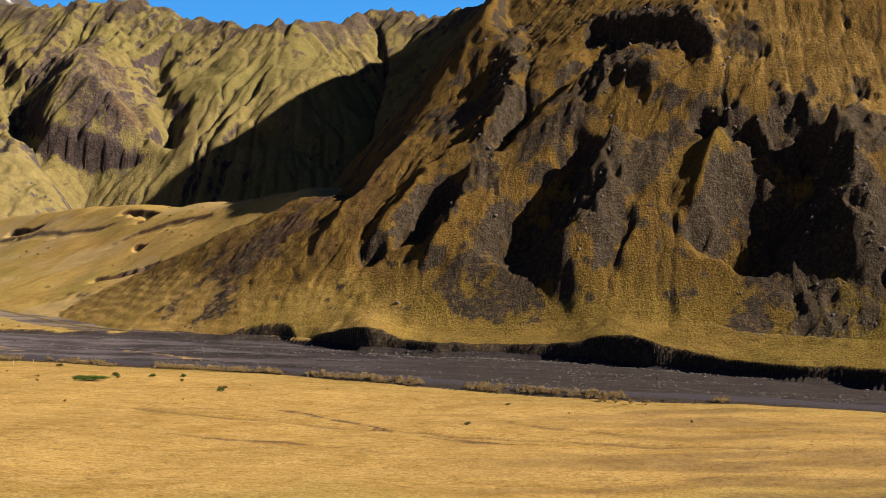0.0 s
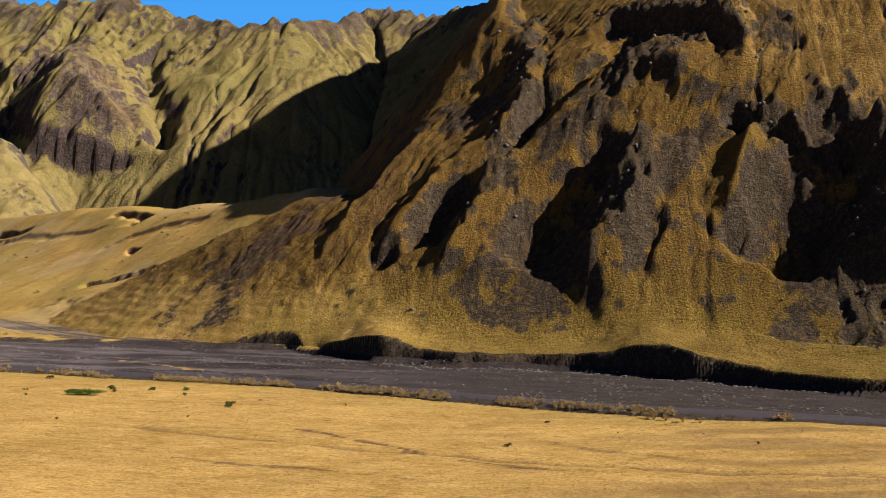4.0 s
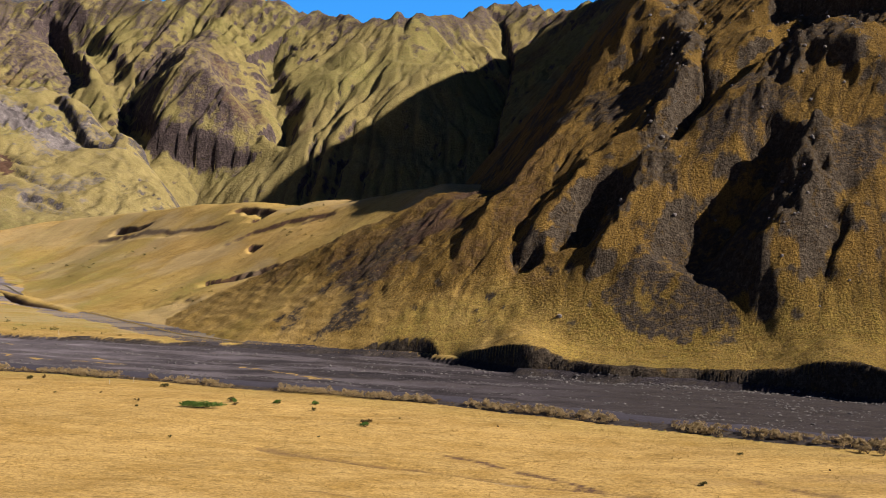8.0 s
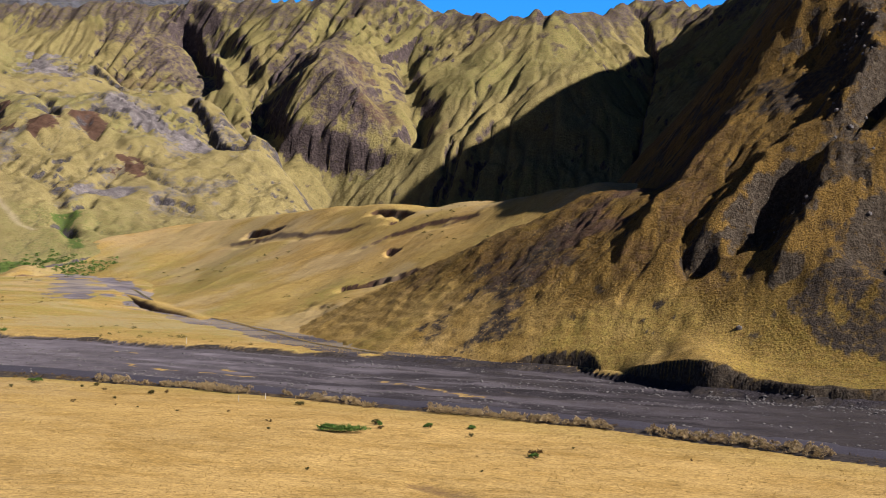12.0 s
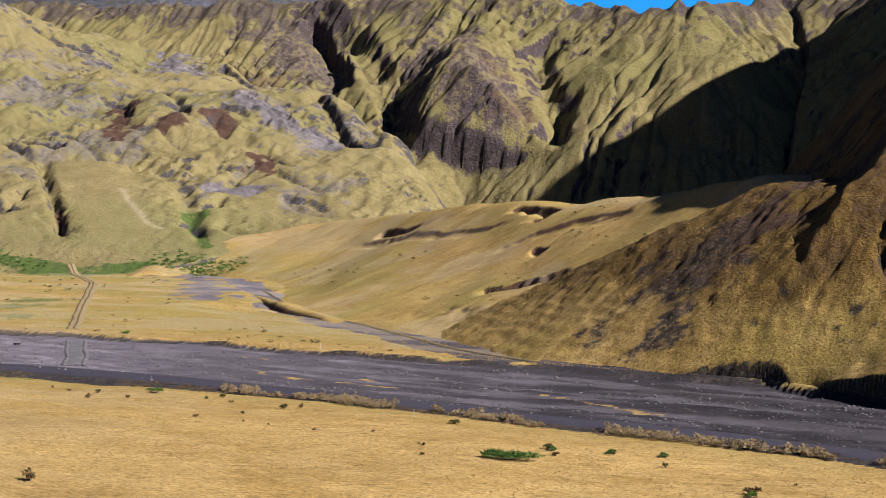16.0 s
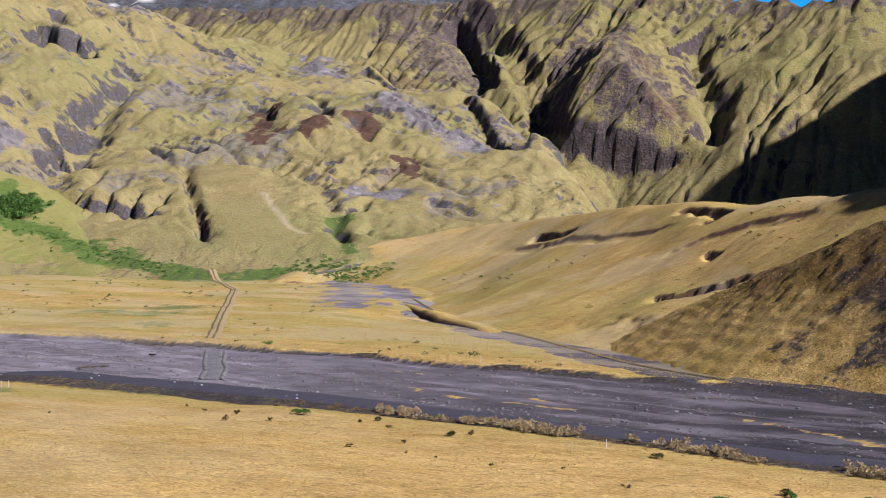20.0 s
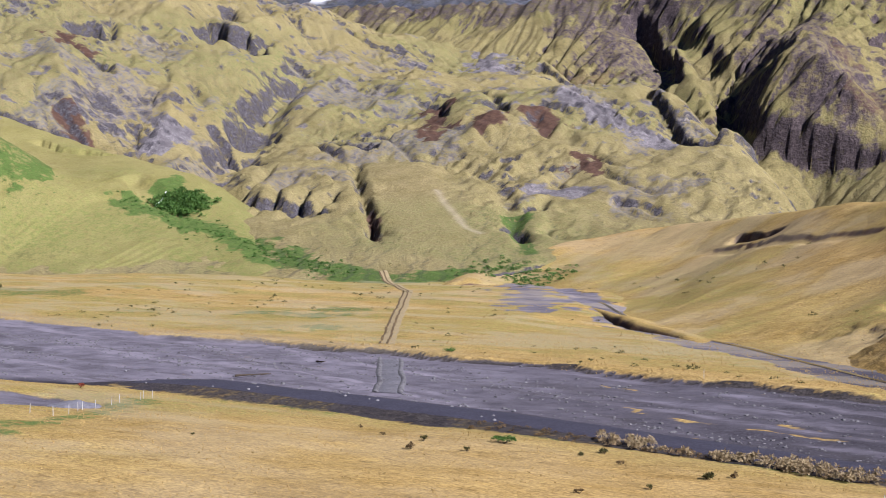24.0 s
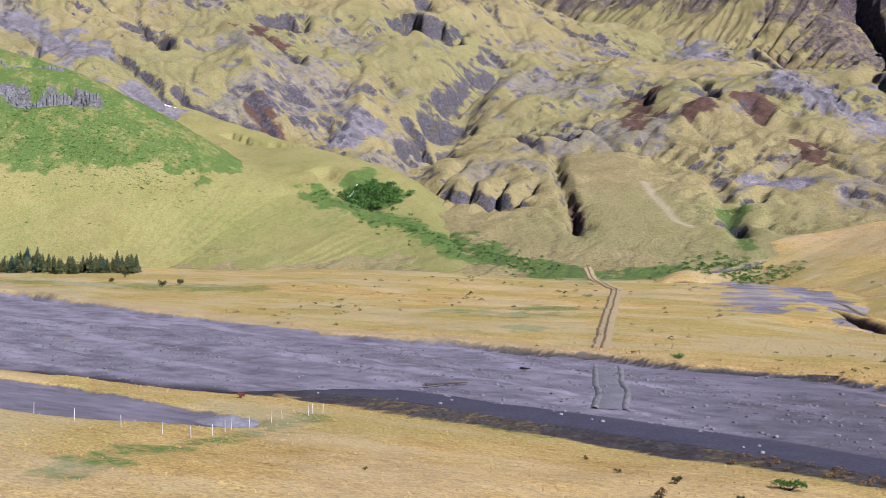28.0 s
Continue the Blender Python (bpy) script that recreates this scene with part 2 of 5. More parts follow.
def rib(z, x, y, points, high, west, east):
    """A rib from its top to its foot, that falls off over west and east metres on its two sides."""
    m = close_by(points, x, y, max(west, east) + 4)
    if m.any():
        x, y, z = x[m], y[m], spare(z)
        d, s, side, _ = along(points, x + 1.9 * fbm(x, y, 10, 4, 3, 0.6), y + 1.9 * fbm(x, y, 10, 4, 4, 0.6))
        p = 1 - np.clip(d / np.where(side > 0, east, west), 0, 1)
        z[m] += high * p * (0.55 + 0.45 * p) * taper(s)
    return z


def gully(z, x, y, points, deep, wide):
    m = close_by(points, x, y, wide + 4)
    if m.any():
        x, y, z = x[m], y[m], spare(z)
        d, s, side, _ = along(points, x + 1.4 * fbm(x, y, 9, 4, 6, 0.6), y + 1.4 * fbm(x, y, 9, 4, 7, 0.6))
        z[m] -= deep * (1 - smooth(0.15 * wide, wide, d)) * taper(s)
    return z


def step(z, x, y, points, drop, wide):
    """A broken edge: on the right hand of the line the land lies deeper, and mounts again over wide metres."""
    m = close_by(points, x, y, wide + 4)
    if m.any():
        x, y, z = x[m], y[m], spare(z)
        d, s, side, _ = along(points, x + 1.7 * fbm(x, y, 10, 4, 8, 0.6), y + 1.7 * fbm(x, y, 10, 4, 9, 0.6))
        z[m] -= drop * (1 - smooth(0, wide, d)) * smooth(0.6, -0.6, side * np.minimum(d, 1.0)) * taper(s)
    return z


def patch(x, y, points, wide, ragged=0.6, grain=14):
    m = close_by(points, x, y, 2.6 * wide + 4)
    out = np.zeros(np.shape(x))
    if m.any():
        d, s, side, _ = along(points, x[m], y[m])
        out[m] = 1 - smooth(0.45, 1.3, d / wide + ragged * fbm(x[m], y[m], grain, 5, 13, 0.62))
    return out


def steepness(gx, gy, gz):
    a, b = np.gradient(gz)
    return np.hypot(b / (gx[0, 1] - gx[0, 0]), a / (gy[1, 0] - gy[0, 0]))


# ---- running water: runnels and gullies cut by the fall of the land ----
def blurred(a, cells):
    """The mean over a square of that many cells to each side, taken twice."""
    for _ in range(2):
        for axis in (0, 1):
            n = a.shape[axis]
            total = np.cumsum(np.concatenate([np.zeros_like(np.take(a, [0], axis)), a], axis), axis)
            hi, lo = np.minimum(np.arange(n) + cells + 1, n), np.maximum(np.arange(n) - cells, 0)
            shape = (-1, 1) if axis == 0 else (1, -1)
            a = (np.take(total, hi, axis) - np.take(total, lo, axis)) / (hi - lo).reshape(shape)
    return a


def wash(form, x0, x1, y0, y1, step, rounds, cut, creep, reach, steepest=1.4, rest=None, seed=0):
    """Lets water run down a form and cut it: what it takes away and heaps up, and the share of water, each on a net over the area."""
    nx, ny = int(round((x1 - x0) / step)) + 1, int(round((y1 - y0) / step)) + 1
    gx, gy = np.meshgrid(np.linspace(x0, x1, nx), np.linspace(y0, y1, ny))
    start = form(gx, gy)
    z = start + 0.25 * fbm(gx, gy, 4 * step, 2, 700 + seed)
    on = np.ones_like(z) if rest is None else 1 - rest(gx, gy, start)
    cells, water = nx * ny, None
    here = np.arange(cells).reshape(ny, nx)
    ways = [(j, i) for j in (-1, 0, 1) for i in (-1, 0, 1) if i or j]
    for _ in range(rounds):
        p = np.pad(z, 1, mode="edge")
        best, to = np.zeros_like(z), np.full((ny, nx), cells)
        for j, i in ways:
            fall = (z - p[1 + j:ny + 1 + j, 1 + i:nx + 1 + i]) / (step * math.hypot(i, j))
            down = fall > best
            best, to = np.where(down, fall, best), np.where(down, here + j * nx + i, to)
        to[0], to[-1], to[:, 0], to[:, -1] = cells, cells, cells, cells
        lead, water = np.append(to.ravel(), cells), np.append(np.ones(cells), 0.0)
        for _ in range(11):
            water = water + np.bincount(lead[:-1], water[:-1], cells + 1)
            water[cells] = 0.0
            lead = lead[lead]
        water = water[:cells].reshape(ny, nx)
        z = z - on * np.minimum(cut * np.sqrt(water) * step * np.minimum(best, steepest), 0.5 * step * best + 0.02)
        p = np.pad(z, 1, mode="edge")
        z = z + creep * on * (p[:-2, 1:-1] + p[2:, 1:-1] + p[1:-1, :-2] + p[1:-1, 2:] - 4 * z)
    taken = z - start
    taken = taken - blurred(taken, int(reach / step))
    edge = np.minimum.reduce([gx - x0, x1 - gx, gy - y0, y1 - gy])
    taken = taken * smooth(0, 14, edge)
    return x0, y0, step, taken, smooth(1.2, 6.5, np.log(water))


def washed(area, layer, x, y):
    """The value of a washed area at a place, 0 outside it."""
    x0, y0, step, values = area[0], area[1], area[2], area[3 + layer]
    ny, nx = values.shape
    u, v = (np.asarray(x, float) - x0) / step, (np.asarray(y, float) - y0) / step
    inside = (u >= 0) & (u <= nx - 1) & (v >= 0) & (v <= ny - 1)
    i, j = np.clip(u.astype(int), 0, nx - 2), np.clip(v.astype(int), 0, ny - 2)
    f, g = u - i, v - j
    low = values[j, i] + (values[j, i + 1] - values[j, i]) * f
    high = values[j + 1, i] + (values[j + 1, i + 1] - values[j + 1, i]) * f
    return np.where(inside, low + (high - low) * g, 0.0)


def near_mountain_form(x, y):
    z = near_mountain_base(x, y)
    across, down = 0.94 * x - 0.34 * y, 0.34 * x + 0.94 * y
    bend = across + 0.12 * down + 6 * fbm(x, y, 40, 2, 44)
    rough = smooth(5, 30, z)
    z = z + rough * (0.3 * (ridged(bend, down * 0.2, 22, 4, 45) - 0.9) + 0.3 * fbm(bend, down * 0.3, 6, 4, 46, 0.6))
    z = z + rough * smooth(0.1, 0.7, fbm(x, y, 30, 3, 47)) * (0.7 * ridged(bend, 0.35 * down, 3.6, 3, 48) - 0.5)
    z = z + rough * (0.3 * fbm(bend, 0.4 * down, 2.6, 3, 54, 0.65) + 0.35 * fbm(bend, 0.5 * down, 9, 3, 55))
    z = rib(z, x, y, [(59, 466), (54, 455), (50, 439), (41, 430), (31, 425)], 10, 13, 22)
    z = rib(z, x, y, [(121, 443), (126, 430), (123, 413), (115, 396)], 13, 24, 30)
    z = rib(z, x, y, [(29, 576), (28, 530), (23, 506), (15, 492), (10, 480)], 6, 14, 7)
    z = rib(z, x, y, [(98, 496), (82, 494), (72, 485), (64, 478)], 7, 24, 26)
    z = step(z, x, y, [(58, 540), (64, 528), (78, 510), (90, 489), (97, 480)], 8, 24)
    z = gully(z, x, y, [(76, 516), (60, 512), (44, 506), (30, 498), (20, 488)], 6, 9)
    z = step(z, x, y, [(84, 465), (90, 460), (99, 452), (104, 444)], 5, 12)
    z = rib(z, x, y, [(13, 481), (9, 470), (2, 455), (-7, 441)], 6, 8, 18)
    z = rib(z, x, y, [(94, 461), (89, 449), (80, 439), (76, 425)], 6, 7, 16)
    z = rib(z, x, y, [(105, 450), (104, 438), (98, 428)], 5, 7, 12)
    z = rib(z, x, y, [(-6, 525), (-20, 509), (-34, 489), (-47, 468)], 4, 9, 14)
    z = rib(z, x, y, [(6, 498), (-6, 484), (-19, 470), (-25, 461)], 4, 8, 14)
    z = gully(z, x, y, [(31, 510), (23, 496), (17, 484), (13, 480)], 5, 6)
    z = gully(z, x, y, [(64, 445), (57, 437), (53, 427), (50, 418)], 3, 5)
    z = gully(z, x, y, [(53, 466), (37, 458), (24, 449), (14, 439)], 7, 14)
    z = gully(z, x, y, [(121, 437), (105, 434), (91, 426), (81, 414)], 10, 20)
    z = gully(z, x, y, [(4, 474), (-6, 469), (-11, 461), (-14, 455)], 7, 9)
    z = gully(z, x, y, [(-24, 464), (-26, 455)], 5, 7)
    z = gully(z, x, y, [(96, 457), (97, 448)], 5, 6)
    z = gully(z, x, y, [(89, 460), (84, 454)], 5, 6)
    z = gully(z, x, y, [(115, 455), (114, 450)], 5, 5)
    z = gully(z, x, y, [(74, 428), (81, 426)], 4, 4)
    z = gully(z, x, y, [(65, 412), (64, 406), (62, 400)], 1.5, 4)
    near, far = banks(x, y)
    toe = 1.6 + 4.2 * np.exp(-((x + 24) / 11) ** 2) + 4.2 * np.exp(-((x - 49) / 12) ** 2) - 1.4 * smooth(66, 80, x) + 0.5 * fbm(x, y, 14, 3, 49) + 0.12 * np.clip(-far, 0, 40)
    toe = np.where(far > -40, toe, -9) - 10 * smooth(-38, -52, x)
    ripple = 0.13 * np.sin(2.6 * z + 2.5 * fbm(x, y, 14, 3, 50)) * (1 - smooth(10, 34, z))
    z = soft_max(z, toe, 5) + ripple
    return z - 11 * smooth(-1.3, 0.5, far + 0.5 * fbm(x, y, 15, 2, 53))


NEAR_CRAGS = (([(58, 540), (64, 528), (78, 510), (90, 489), (98, 482)], 8), ([(54, 457), (52, 445), (49, 431)], 7), ([(126, 434), (124, 420), (121, 402), (106, 408)], 13), ([(86, 464), (92, 458), (100, 451)], 6),
              ([(12, 468), (2, 463), (-9, 470)], 6), ([(29, 576), (28, 530), (23, 506), (12, 482)], 6), ([(62, 500), (52, 490)], 9), ([(112, 455), (118, 446)], 5))


def crags_of_near_mountain(x, y):
    return np.maximum.reduce([patch(x, y, line, wide, 0.8, 9) for line, wide in NEAR_CRAGS])


near_wash = wash(near_mountain_form, -190, 330, 315, 640, 0.8, 16, 0.0026, 0.012, 16, rest=lambda x, y, z: 1 - smooth(4, 22, z) * smooth(-2, -14, banks(x, y)[1]) * (1 - 0.7 * patch(x, y, [(104, 500), (112, 474), (130, 446)], 24, 0.4, 14)))


def near_mountain_height(x, y):
    z = near_mountain_form(x, y) + washed(near_wash, 0, x, y)
    rocks = crags_of_near_mountain(x, y)
    return z + rocks * (1.5 * ridged(x, y, 5.0, 3, 57) - 1.3) + smooth(6, 20, z) * (0.2 + 0.3 * rocks + 0.15 * smooth(10, -20, x)) * fbm(x, y, 2.2, 2, 58)


def hillock_height(x, y):
    z = hillock_base(x, y) + 1.2 * fbm(x, y, 50, 3, 51) + 0.2 * fbm(x - y, 0.4 * (x + y), 9, 4, 52)
    z = gully(z, x, y, [(-160, 695), (-147, 678), (-138, 660), (-142, 656), (-149, 664)], 3.5, 5)
    z = gully(z, x, y, [(-237, 754), (-223, 740), (-210, 730)], 3, 4)
    z = step(z, x, y, [(-150, 584), (-128, 578), (-115, 572), (-104, 570), (-96, 571)], 3.2, 9)
    z = gully(z, x, y, [(-158, 632), (-140, 636), (-120, 626), (-100, 612)], 1.3, 5)
    z = gully(z, x, y, [(-253, 755), (-202, 708), (-168, 677), (-151, 667)], 1.3, 5)
    z = gully(z, x, y, [(-137, 617), (-132, 612)], 2, 3)
    return z


def cirque_form(x, y):
    z = cirque_base(x, y)
    d, s, side, h = along([(-800, 1330), (-605, 1320), (-486, 1326), (-274, 1274), (-223, 1261), (-159, 1210), (-127, 1204), (-97, 1229), (-71, 1274), (-48, 1277), (-6, 1243), (40, 1190), (120, 1150)], x, y)
    u = s * 1150 + 9 * fbm(x, y, 60, 2, 81) + 0.15 * d
    on = smooth(26, 70, z)
    teeth = ridged(u, 0.1 * d, 30, 4, 82) - 0.95
    z = z + on * smooth(0, 25, d) * (4.5 * teeth + 2.0 * (ridged(u, 0.16 * d, 12, 3, 83) - 0.9))
    z = z + (1 - smooth(4, 40, d)) * (3.0 * (ridged(u, 0.5 * d, 13, 4, 84) - 0.8))
    z = z + on * (3 * fbm(x, y, 45, 5, 85, 0.55) + 0.8 * (ridged(u, 0.3 * d, 5.5, 3, 86) - 0.9))
    z = z + 6.5 * np.exp(-(d / 26) ** 2)
    z = gully(z, x, y, [(-486, 1326), (-424, 1264), (-393, 1222), (-345, 1149), (-318, 1080), (-296, 1020)], 12, 18)
    z = gully(z, x, y, [(-241, 1230), (-241, 1183), (-221, 1124), (-211, 1072), (-218, 1045)], 8, 14)
    z = gully(z, x, y, [(-209, 1130), (-212, 1101), (-220, 1078)], 10, 14)
    z = rib(z, x, y, [(-244, 1130), (-227, 1098), (-208, 1056)], 6, 12, 25)
    z = rib(z, x, y, [(-56, 1214), (-90, 1126), (-128, 1088), (-181, 1059), (-226, 1043)], 10, 30, 34)
    z = rib(z, x, y, [(-337, 1212), (-275, 1114), (-251, 1086), (-240, 1071)], 8, 22, 26)
    z = step(z, x, y, [(-474, 1312), (-446, 1287), (-418, 1240), (-398, 1200), (-388, 1171)], 22, 42)
    z = step(z, x, y, [(-349, 1158), (-313, 1090), (-308, 1077)], 8, 20)
    z = step(z, x, y, [(-326, 1064), (-312, 1049), (-300, 1029)], 8, 14)
    return z


cirque_wash = wash(cirque_form, -860, 200, 870, 1480, 1.6, 24, 0.0085, 0.012, 30, seed=1)


def cirque_height(x, y):
    z = cirque_form(x, y) + washed(cirque_wash, 0, x, y)
    return z + smooth(48, 75, z) * smooth(0.0, 0.7, fbm(x, y, 40, 4, 87, 0.6)) * (2.6 * ridged(x, y, 8, 3, 88) - 2.4)


def scar(x, y):
    """The smooth grass slide in the middle of the hills."""
    return patch(x, y, [(-456, 878), (-424, 836), (-385, 782)], 24, 0.15)


# short rock faces that look away from the sun: foot, width and height
NICKS = ((-753, 982, 12, 15), (-764, 869, 9, 10), (-702, 1059, 14, 16), (-678, 1062, 16, 13), (-702, 925, 9, 9), (-692, 818, 9, 7), (-785, 876, 11, 9), (-600, 921, 13, 8), (-554, 881, 13, 13), (-591, 903, 9, 6),
         (-499, 807, 8, 7), (-480, 804, 9, 8), (-463, 803, 12, 8), (-519, 907, 20, 4), (-357, 841, 4, 6), (-333, 812, 8, 4), (-353, 811, 6, 4), (-314, 861, 16, 3), (-468, 1032, 6, 4), (-641, 1067, 12, 5))


def nick(z, x, y, cx, cy, wide, drop):
    """A steep face that looks down the valley, with a floor before it that rises again to the slope."""
    reach = 2.4 * drop + 1.5 * wide
    m = (np.abs(x - cx) < reach) & (np.abs(y - cy) < reach)
    if m.any():
        x, y, z = x[m], y[m], spare(z)
        x, y = x - cx + 1.6 * fbm(x, y, 7, 3, 14, 0.6), y - cy + 1.6 * fbm(x, y, 7, 3, 15, 0.6)
        across, out = np.abs(0.917 * x - 0.4 * y), -0.4 * x - 0.917 * y
        z[m] -= drop * smooth(-1.2, 0.4, out) * (1 - smooth(0.8, 2.2 * drop, out)) * smooth(1.2 * wide, 0.8 * wide, across)
    return z


def mid_hill_form(x, y):
    z = mid_hill_base(x, y)
    zone = scar(x, y)
    on = smooth(14, 60, z) * (1 - 0.92 * zone)
    high = on * (0.8 + 0.4 * smooth(830, 960, y))
    z = z + high * (5.5 * fbm(x, y, 90, 6, 61, 0.52) + 3.0 * (ridged(x, 0.7 * y, 52, 3, 62) - 0.9))
    z = z + on * smooth(-0.1, 0.6, fbm(x, y, 60, 3, 63)) * (1.1 * ridged(x, 1.6 * y, 12, 3, 64) - 0.8)
    z = z + on * (0.5 * fbm(x, 1.5 * y, 7, 3, 65, 0.6) - 4.0 * smooth(1.22, 1.45, ridged(0.8 * x - 0.6 * y, 0.6 * x + 0.8 * y, 85, 2, 66)))
    z = gully(z, x, y, [(-642, 1081), (-618, 994), (-594, 940), (-574, 876), (-553, 834), (-507, 791), (-472, 774)], 11, 24)
    z = gully(z, x, y, [(-739, 1110), (-706, 1075)], 9, 9)
    z = gully(z, x, y, [(-682, 1088), (-668, 1043)], 9, 9)
    z = gully(z, x, y, [(-630, 1055), (-624, 1010), (-618, 955)], 7, 9)
    z = gully(z, x, y, [(-601, 968), (-601, 943), (-610, 932)], 11, 10)
    z = gully(z, x, y, [(-582, 941), (-580, 899)], 9, 10)
    z = step(z, x, y, [(-495, 904), (-469, 859), (-435, 813), (-400, 764)], 4.5, 7)
    z = gully(z, x, y, [(-494, 901), (-469, 859), (-436, 812), (-401, 765)], 2.5, 4)
    z = step(z, x, y, [(-552, 938), (-519, 928), (-488, 918)], 6, 14)
    z = step(z, x, y, [(-502, 852), (-493, 822), (-481, 777)], 6, 11)
    z = step(z, x, y, [(-482, 838), (-471, 808), (-462, 774)], 6, 11)
    z = step(z, x, y, [(-462, 828), (-457, 805), (-458, 779)], 6, 11)
    z = step(z, x, y, [(-522, 861), (-512, 827), (-511, 804)], 5, 11)
    z = step(z, x, y, [(-545, 853), (-543, 834), (-548, 825)], 5, 11)
    z = gully(z, x, y, [(-435, 917), (-391, 872), (-362, 825), (-334, 780)], 3.5, 7)
    z = gully(z, x, y, [(-359, 861), (-353, 832)], 4, 5)
    z = step(z, x, y, [(-330, 875), (-312, 871), (-297, 864)], 4.5, 10)
    z = step(z, x, y, [(-357, 924), (-330, 902), (-306, 890)], 4, 10)
    z = step(z, x, y, [(-344, 818), (-340, 826), (-332, 825)], 4, 8)
    z = step(z, x, y, [(-366, 809), (-354, 814), (-339, 796)], 3.5, 8)
    z = step(z, x, y, [(-441, 1002), (-428, 1017), (-405, 1010)], 5, 12)
    z = step(z, x, y, [(-507, 1067), (-474, 1045), (-428, 973)], 5, 12)
    z = step(z, x, y, [(-542, 1052), (-515, 1044), (-472, 981)], 5, 12)
    z = step(z, x, y, [(-673, 1172), (-641, 1173), (-609, 1181)], 4, 14)
    z = step(z, x, y, [(-523, 1224), (-478, 1187), (-421, 1125)], 6, 16)
    z = step(z, x, y, [(-380, 1072), (-342, 1018), (-320, 989), (-301, 995)], 8, 18)
    z = rib(z, x, y, [(-311, 992), (-303, 994), (-288, 999)], 8, 9, 14)
    z = step(z, x, y, [(-760, 823), (-700, 812), (-661, 827), (-635, 846)], 6, 14)
    z = gully(z, x, y, [(-785, 878), (-742, 853)], 8, 9)
    z = gully(z, x, y, [(-765, 1006), (-741, 972)], 8, 8)
    z = gully(z, x, y, [(-708, 929), (-685, 908)], 6, 7)
    z = step(z, x, y, [(-676, 853), (-656, 845), (-636, 837)], 5, 12)
    for cx, cy, wide, drop in NICKS:
        z = nick(z, x, y, cx, cy, wide, drop)
    z = rib(z, x, y, [(-746, 922), (-705, 884), (-654, 848)], 8, 18, 20)
    z = rib(z, x, y, [(-659, 943), (-634, 905), (-612, 868)], 8, 16, 20)
    return z


mid_wash = wash(mid_hill_form, -1080, -240, 640, 1340, 1.5, 20, 0.0075, 0.012, 40, rest=lambda x, y, z: np.maximum(scar(x, y), smooth(30, 16, z)), seed=2)


def mid_hill_height(x, y):
    z = mid_hill_form(x, y) + washed(mid_wash, 0, x, y)
    crag = smooth(0.2, 0.8, fbm(x, y, 48, 4, 67, 0.6)) * smooth(30, 60, z) * (1 - scar(x, y))
    return z + crag * (2.4 * ridged(x, 1.5 * y, 8, 3, 68) - 2.2) + smooth(20, 45, z) * (1 - scar(x, y)) * 0.55 * fbm(x, y, 6, 3, 69, 0.6)


def green_hill_height(x, y):
    z = green_hill_base(x, y) + 1.0 * fbm(x, y, 45, 4, 91) + 0.3 * fbm(x, y, 9, 3, 92)
    z = step(z, x, y, [(-668, 673), (-655, 681), (-648, 694), (-634, 701)], 8, 15)
    z = step(z, x, y, [(-687, 688), (-675, 697), (-662, 711)], 5, 10)
    return z


def bench_height(x, y):
    z = bench_base(x, y) + 1.0 * fbm(x, y, 40, 4, 93) + 0.3 * fbm(x, y, 9, 3, 94)
    z = step(z, x, y, [(-641, 798), (-616, 793), (-581, 802)], 4, 10)
    z = gully(z, x, y, [(-550, 765), (-527, 759), (-499, 753)], 4, 9)
    return z


def snow_mountain_height(x, y):
    return snow_mountain_base(x, y) + 26 * (ridged(x, y, 190, 5, 71) - 0.8)



# ---- materials ----
def nodes_of(name):
    m = bpy.data.materials.new(name)
    m.use_nodes = True
    t = m.node_tree
    b = t.nodes["Principled BSDF"]
    b.inputs["Roughness"].default_value = 0.95
    b.inputs["Specular IOR Level"].default_value = 0.15
    return m, t.nodes, t.links, b


def noise_node(n, l, where, scale, detail=4, rough=0.6):
    t = n.new("ShaderNodeTexNoise")
    t.inputs["Scale"].default_value, t.inputs["Detail"].default_value, t.inputs["Roughness"].default_value = scale, detail, rough
    l.new(where, t.inputs["Vector"])
    return t.outputs["Fac"]


def ramp(n, l, fac, a, b, c0=0.0, c1=1.0):
    """A number stretched from a..b to c0..c1."""
    r = n.new("ShaderNodeMapRange")
    for key, v in zip(("From Min", "From Max", "To Min", "To Max"), (a, b, c0, c1)):
        r.inputs[key].default_value = v
    l.new(fac, r.inputs["Value"])
    return r.outputs[0]


def mix(n, l, fac, a, b, mode="MIX"):
    x = n.new("ShaderNodeMix")
    x.data_type, x.blend_type = "RGBA", mode
    for key, v in ((0, fac), (6, a), (7, b)):
        if isinstance(v, (float, int)):
            x.inputs[key].default_value = v
        elif isinstance(v, tuple):
            x.inputs[key].default_value = (*v, 1)
        else:
            l.new(v, x.inputs[key])
    return x.outputs[2]


def times(n, l, a, b, op="MULTIPLY"):
    x = n.new("ShaderNodeMath")
    x.operation, x.use_clamp = op, op != "SUBTRACT"
    for k, v in enumerate((a, b)):
        if isinstance(v, (float, int)):
            x.inputs[k].default_value = v
        else:
            l.new(v, x.inputs[k])
    return x.outputs[0]


TONE = 0.62      # how much light dry grass and weathered rock give back, against their clean colour


def toned(n, l, colour):
    return mix(n, l, 1.0, colour, (TONE, TONE, TONE), "MULTIPLY")


GOLD, GOLD_DARK = (0.59, 0.41, 0.156), (0.44, 0.283, 0.082)


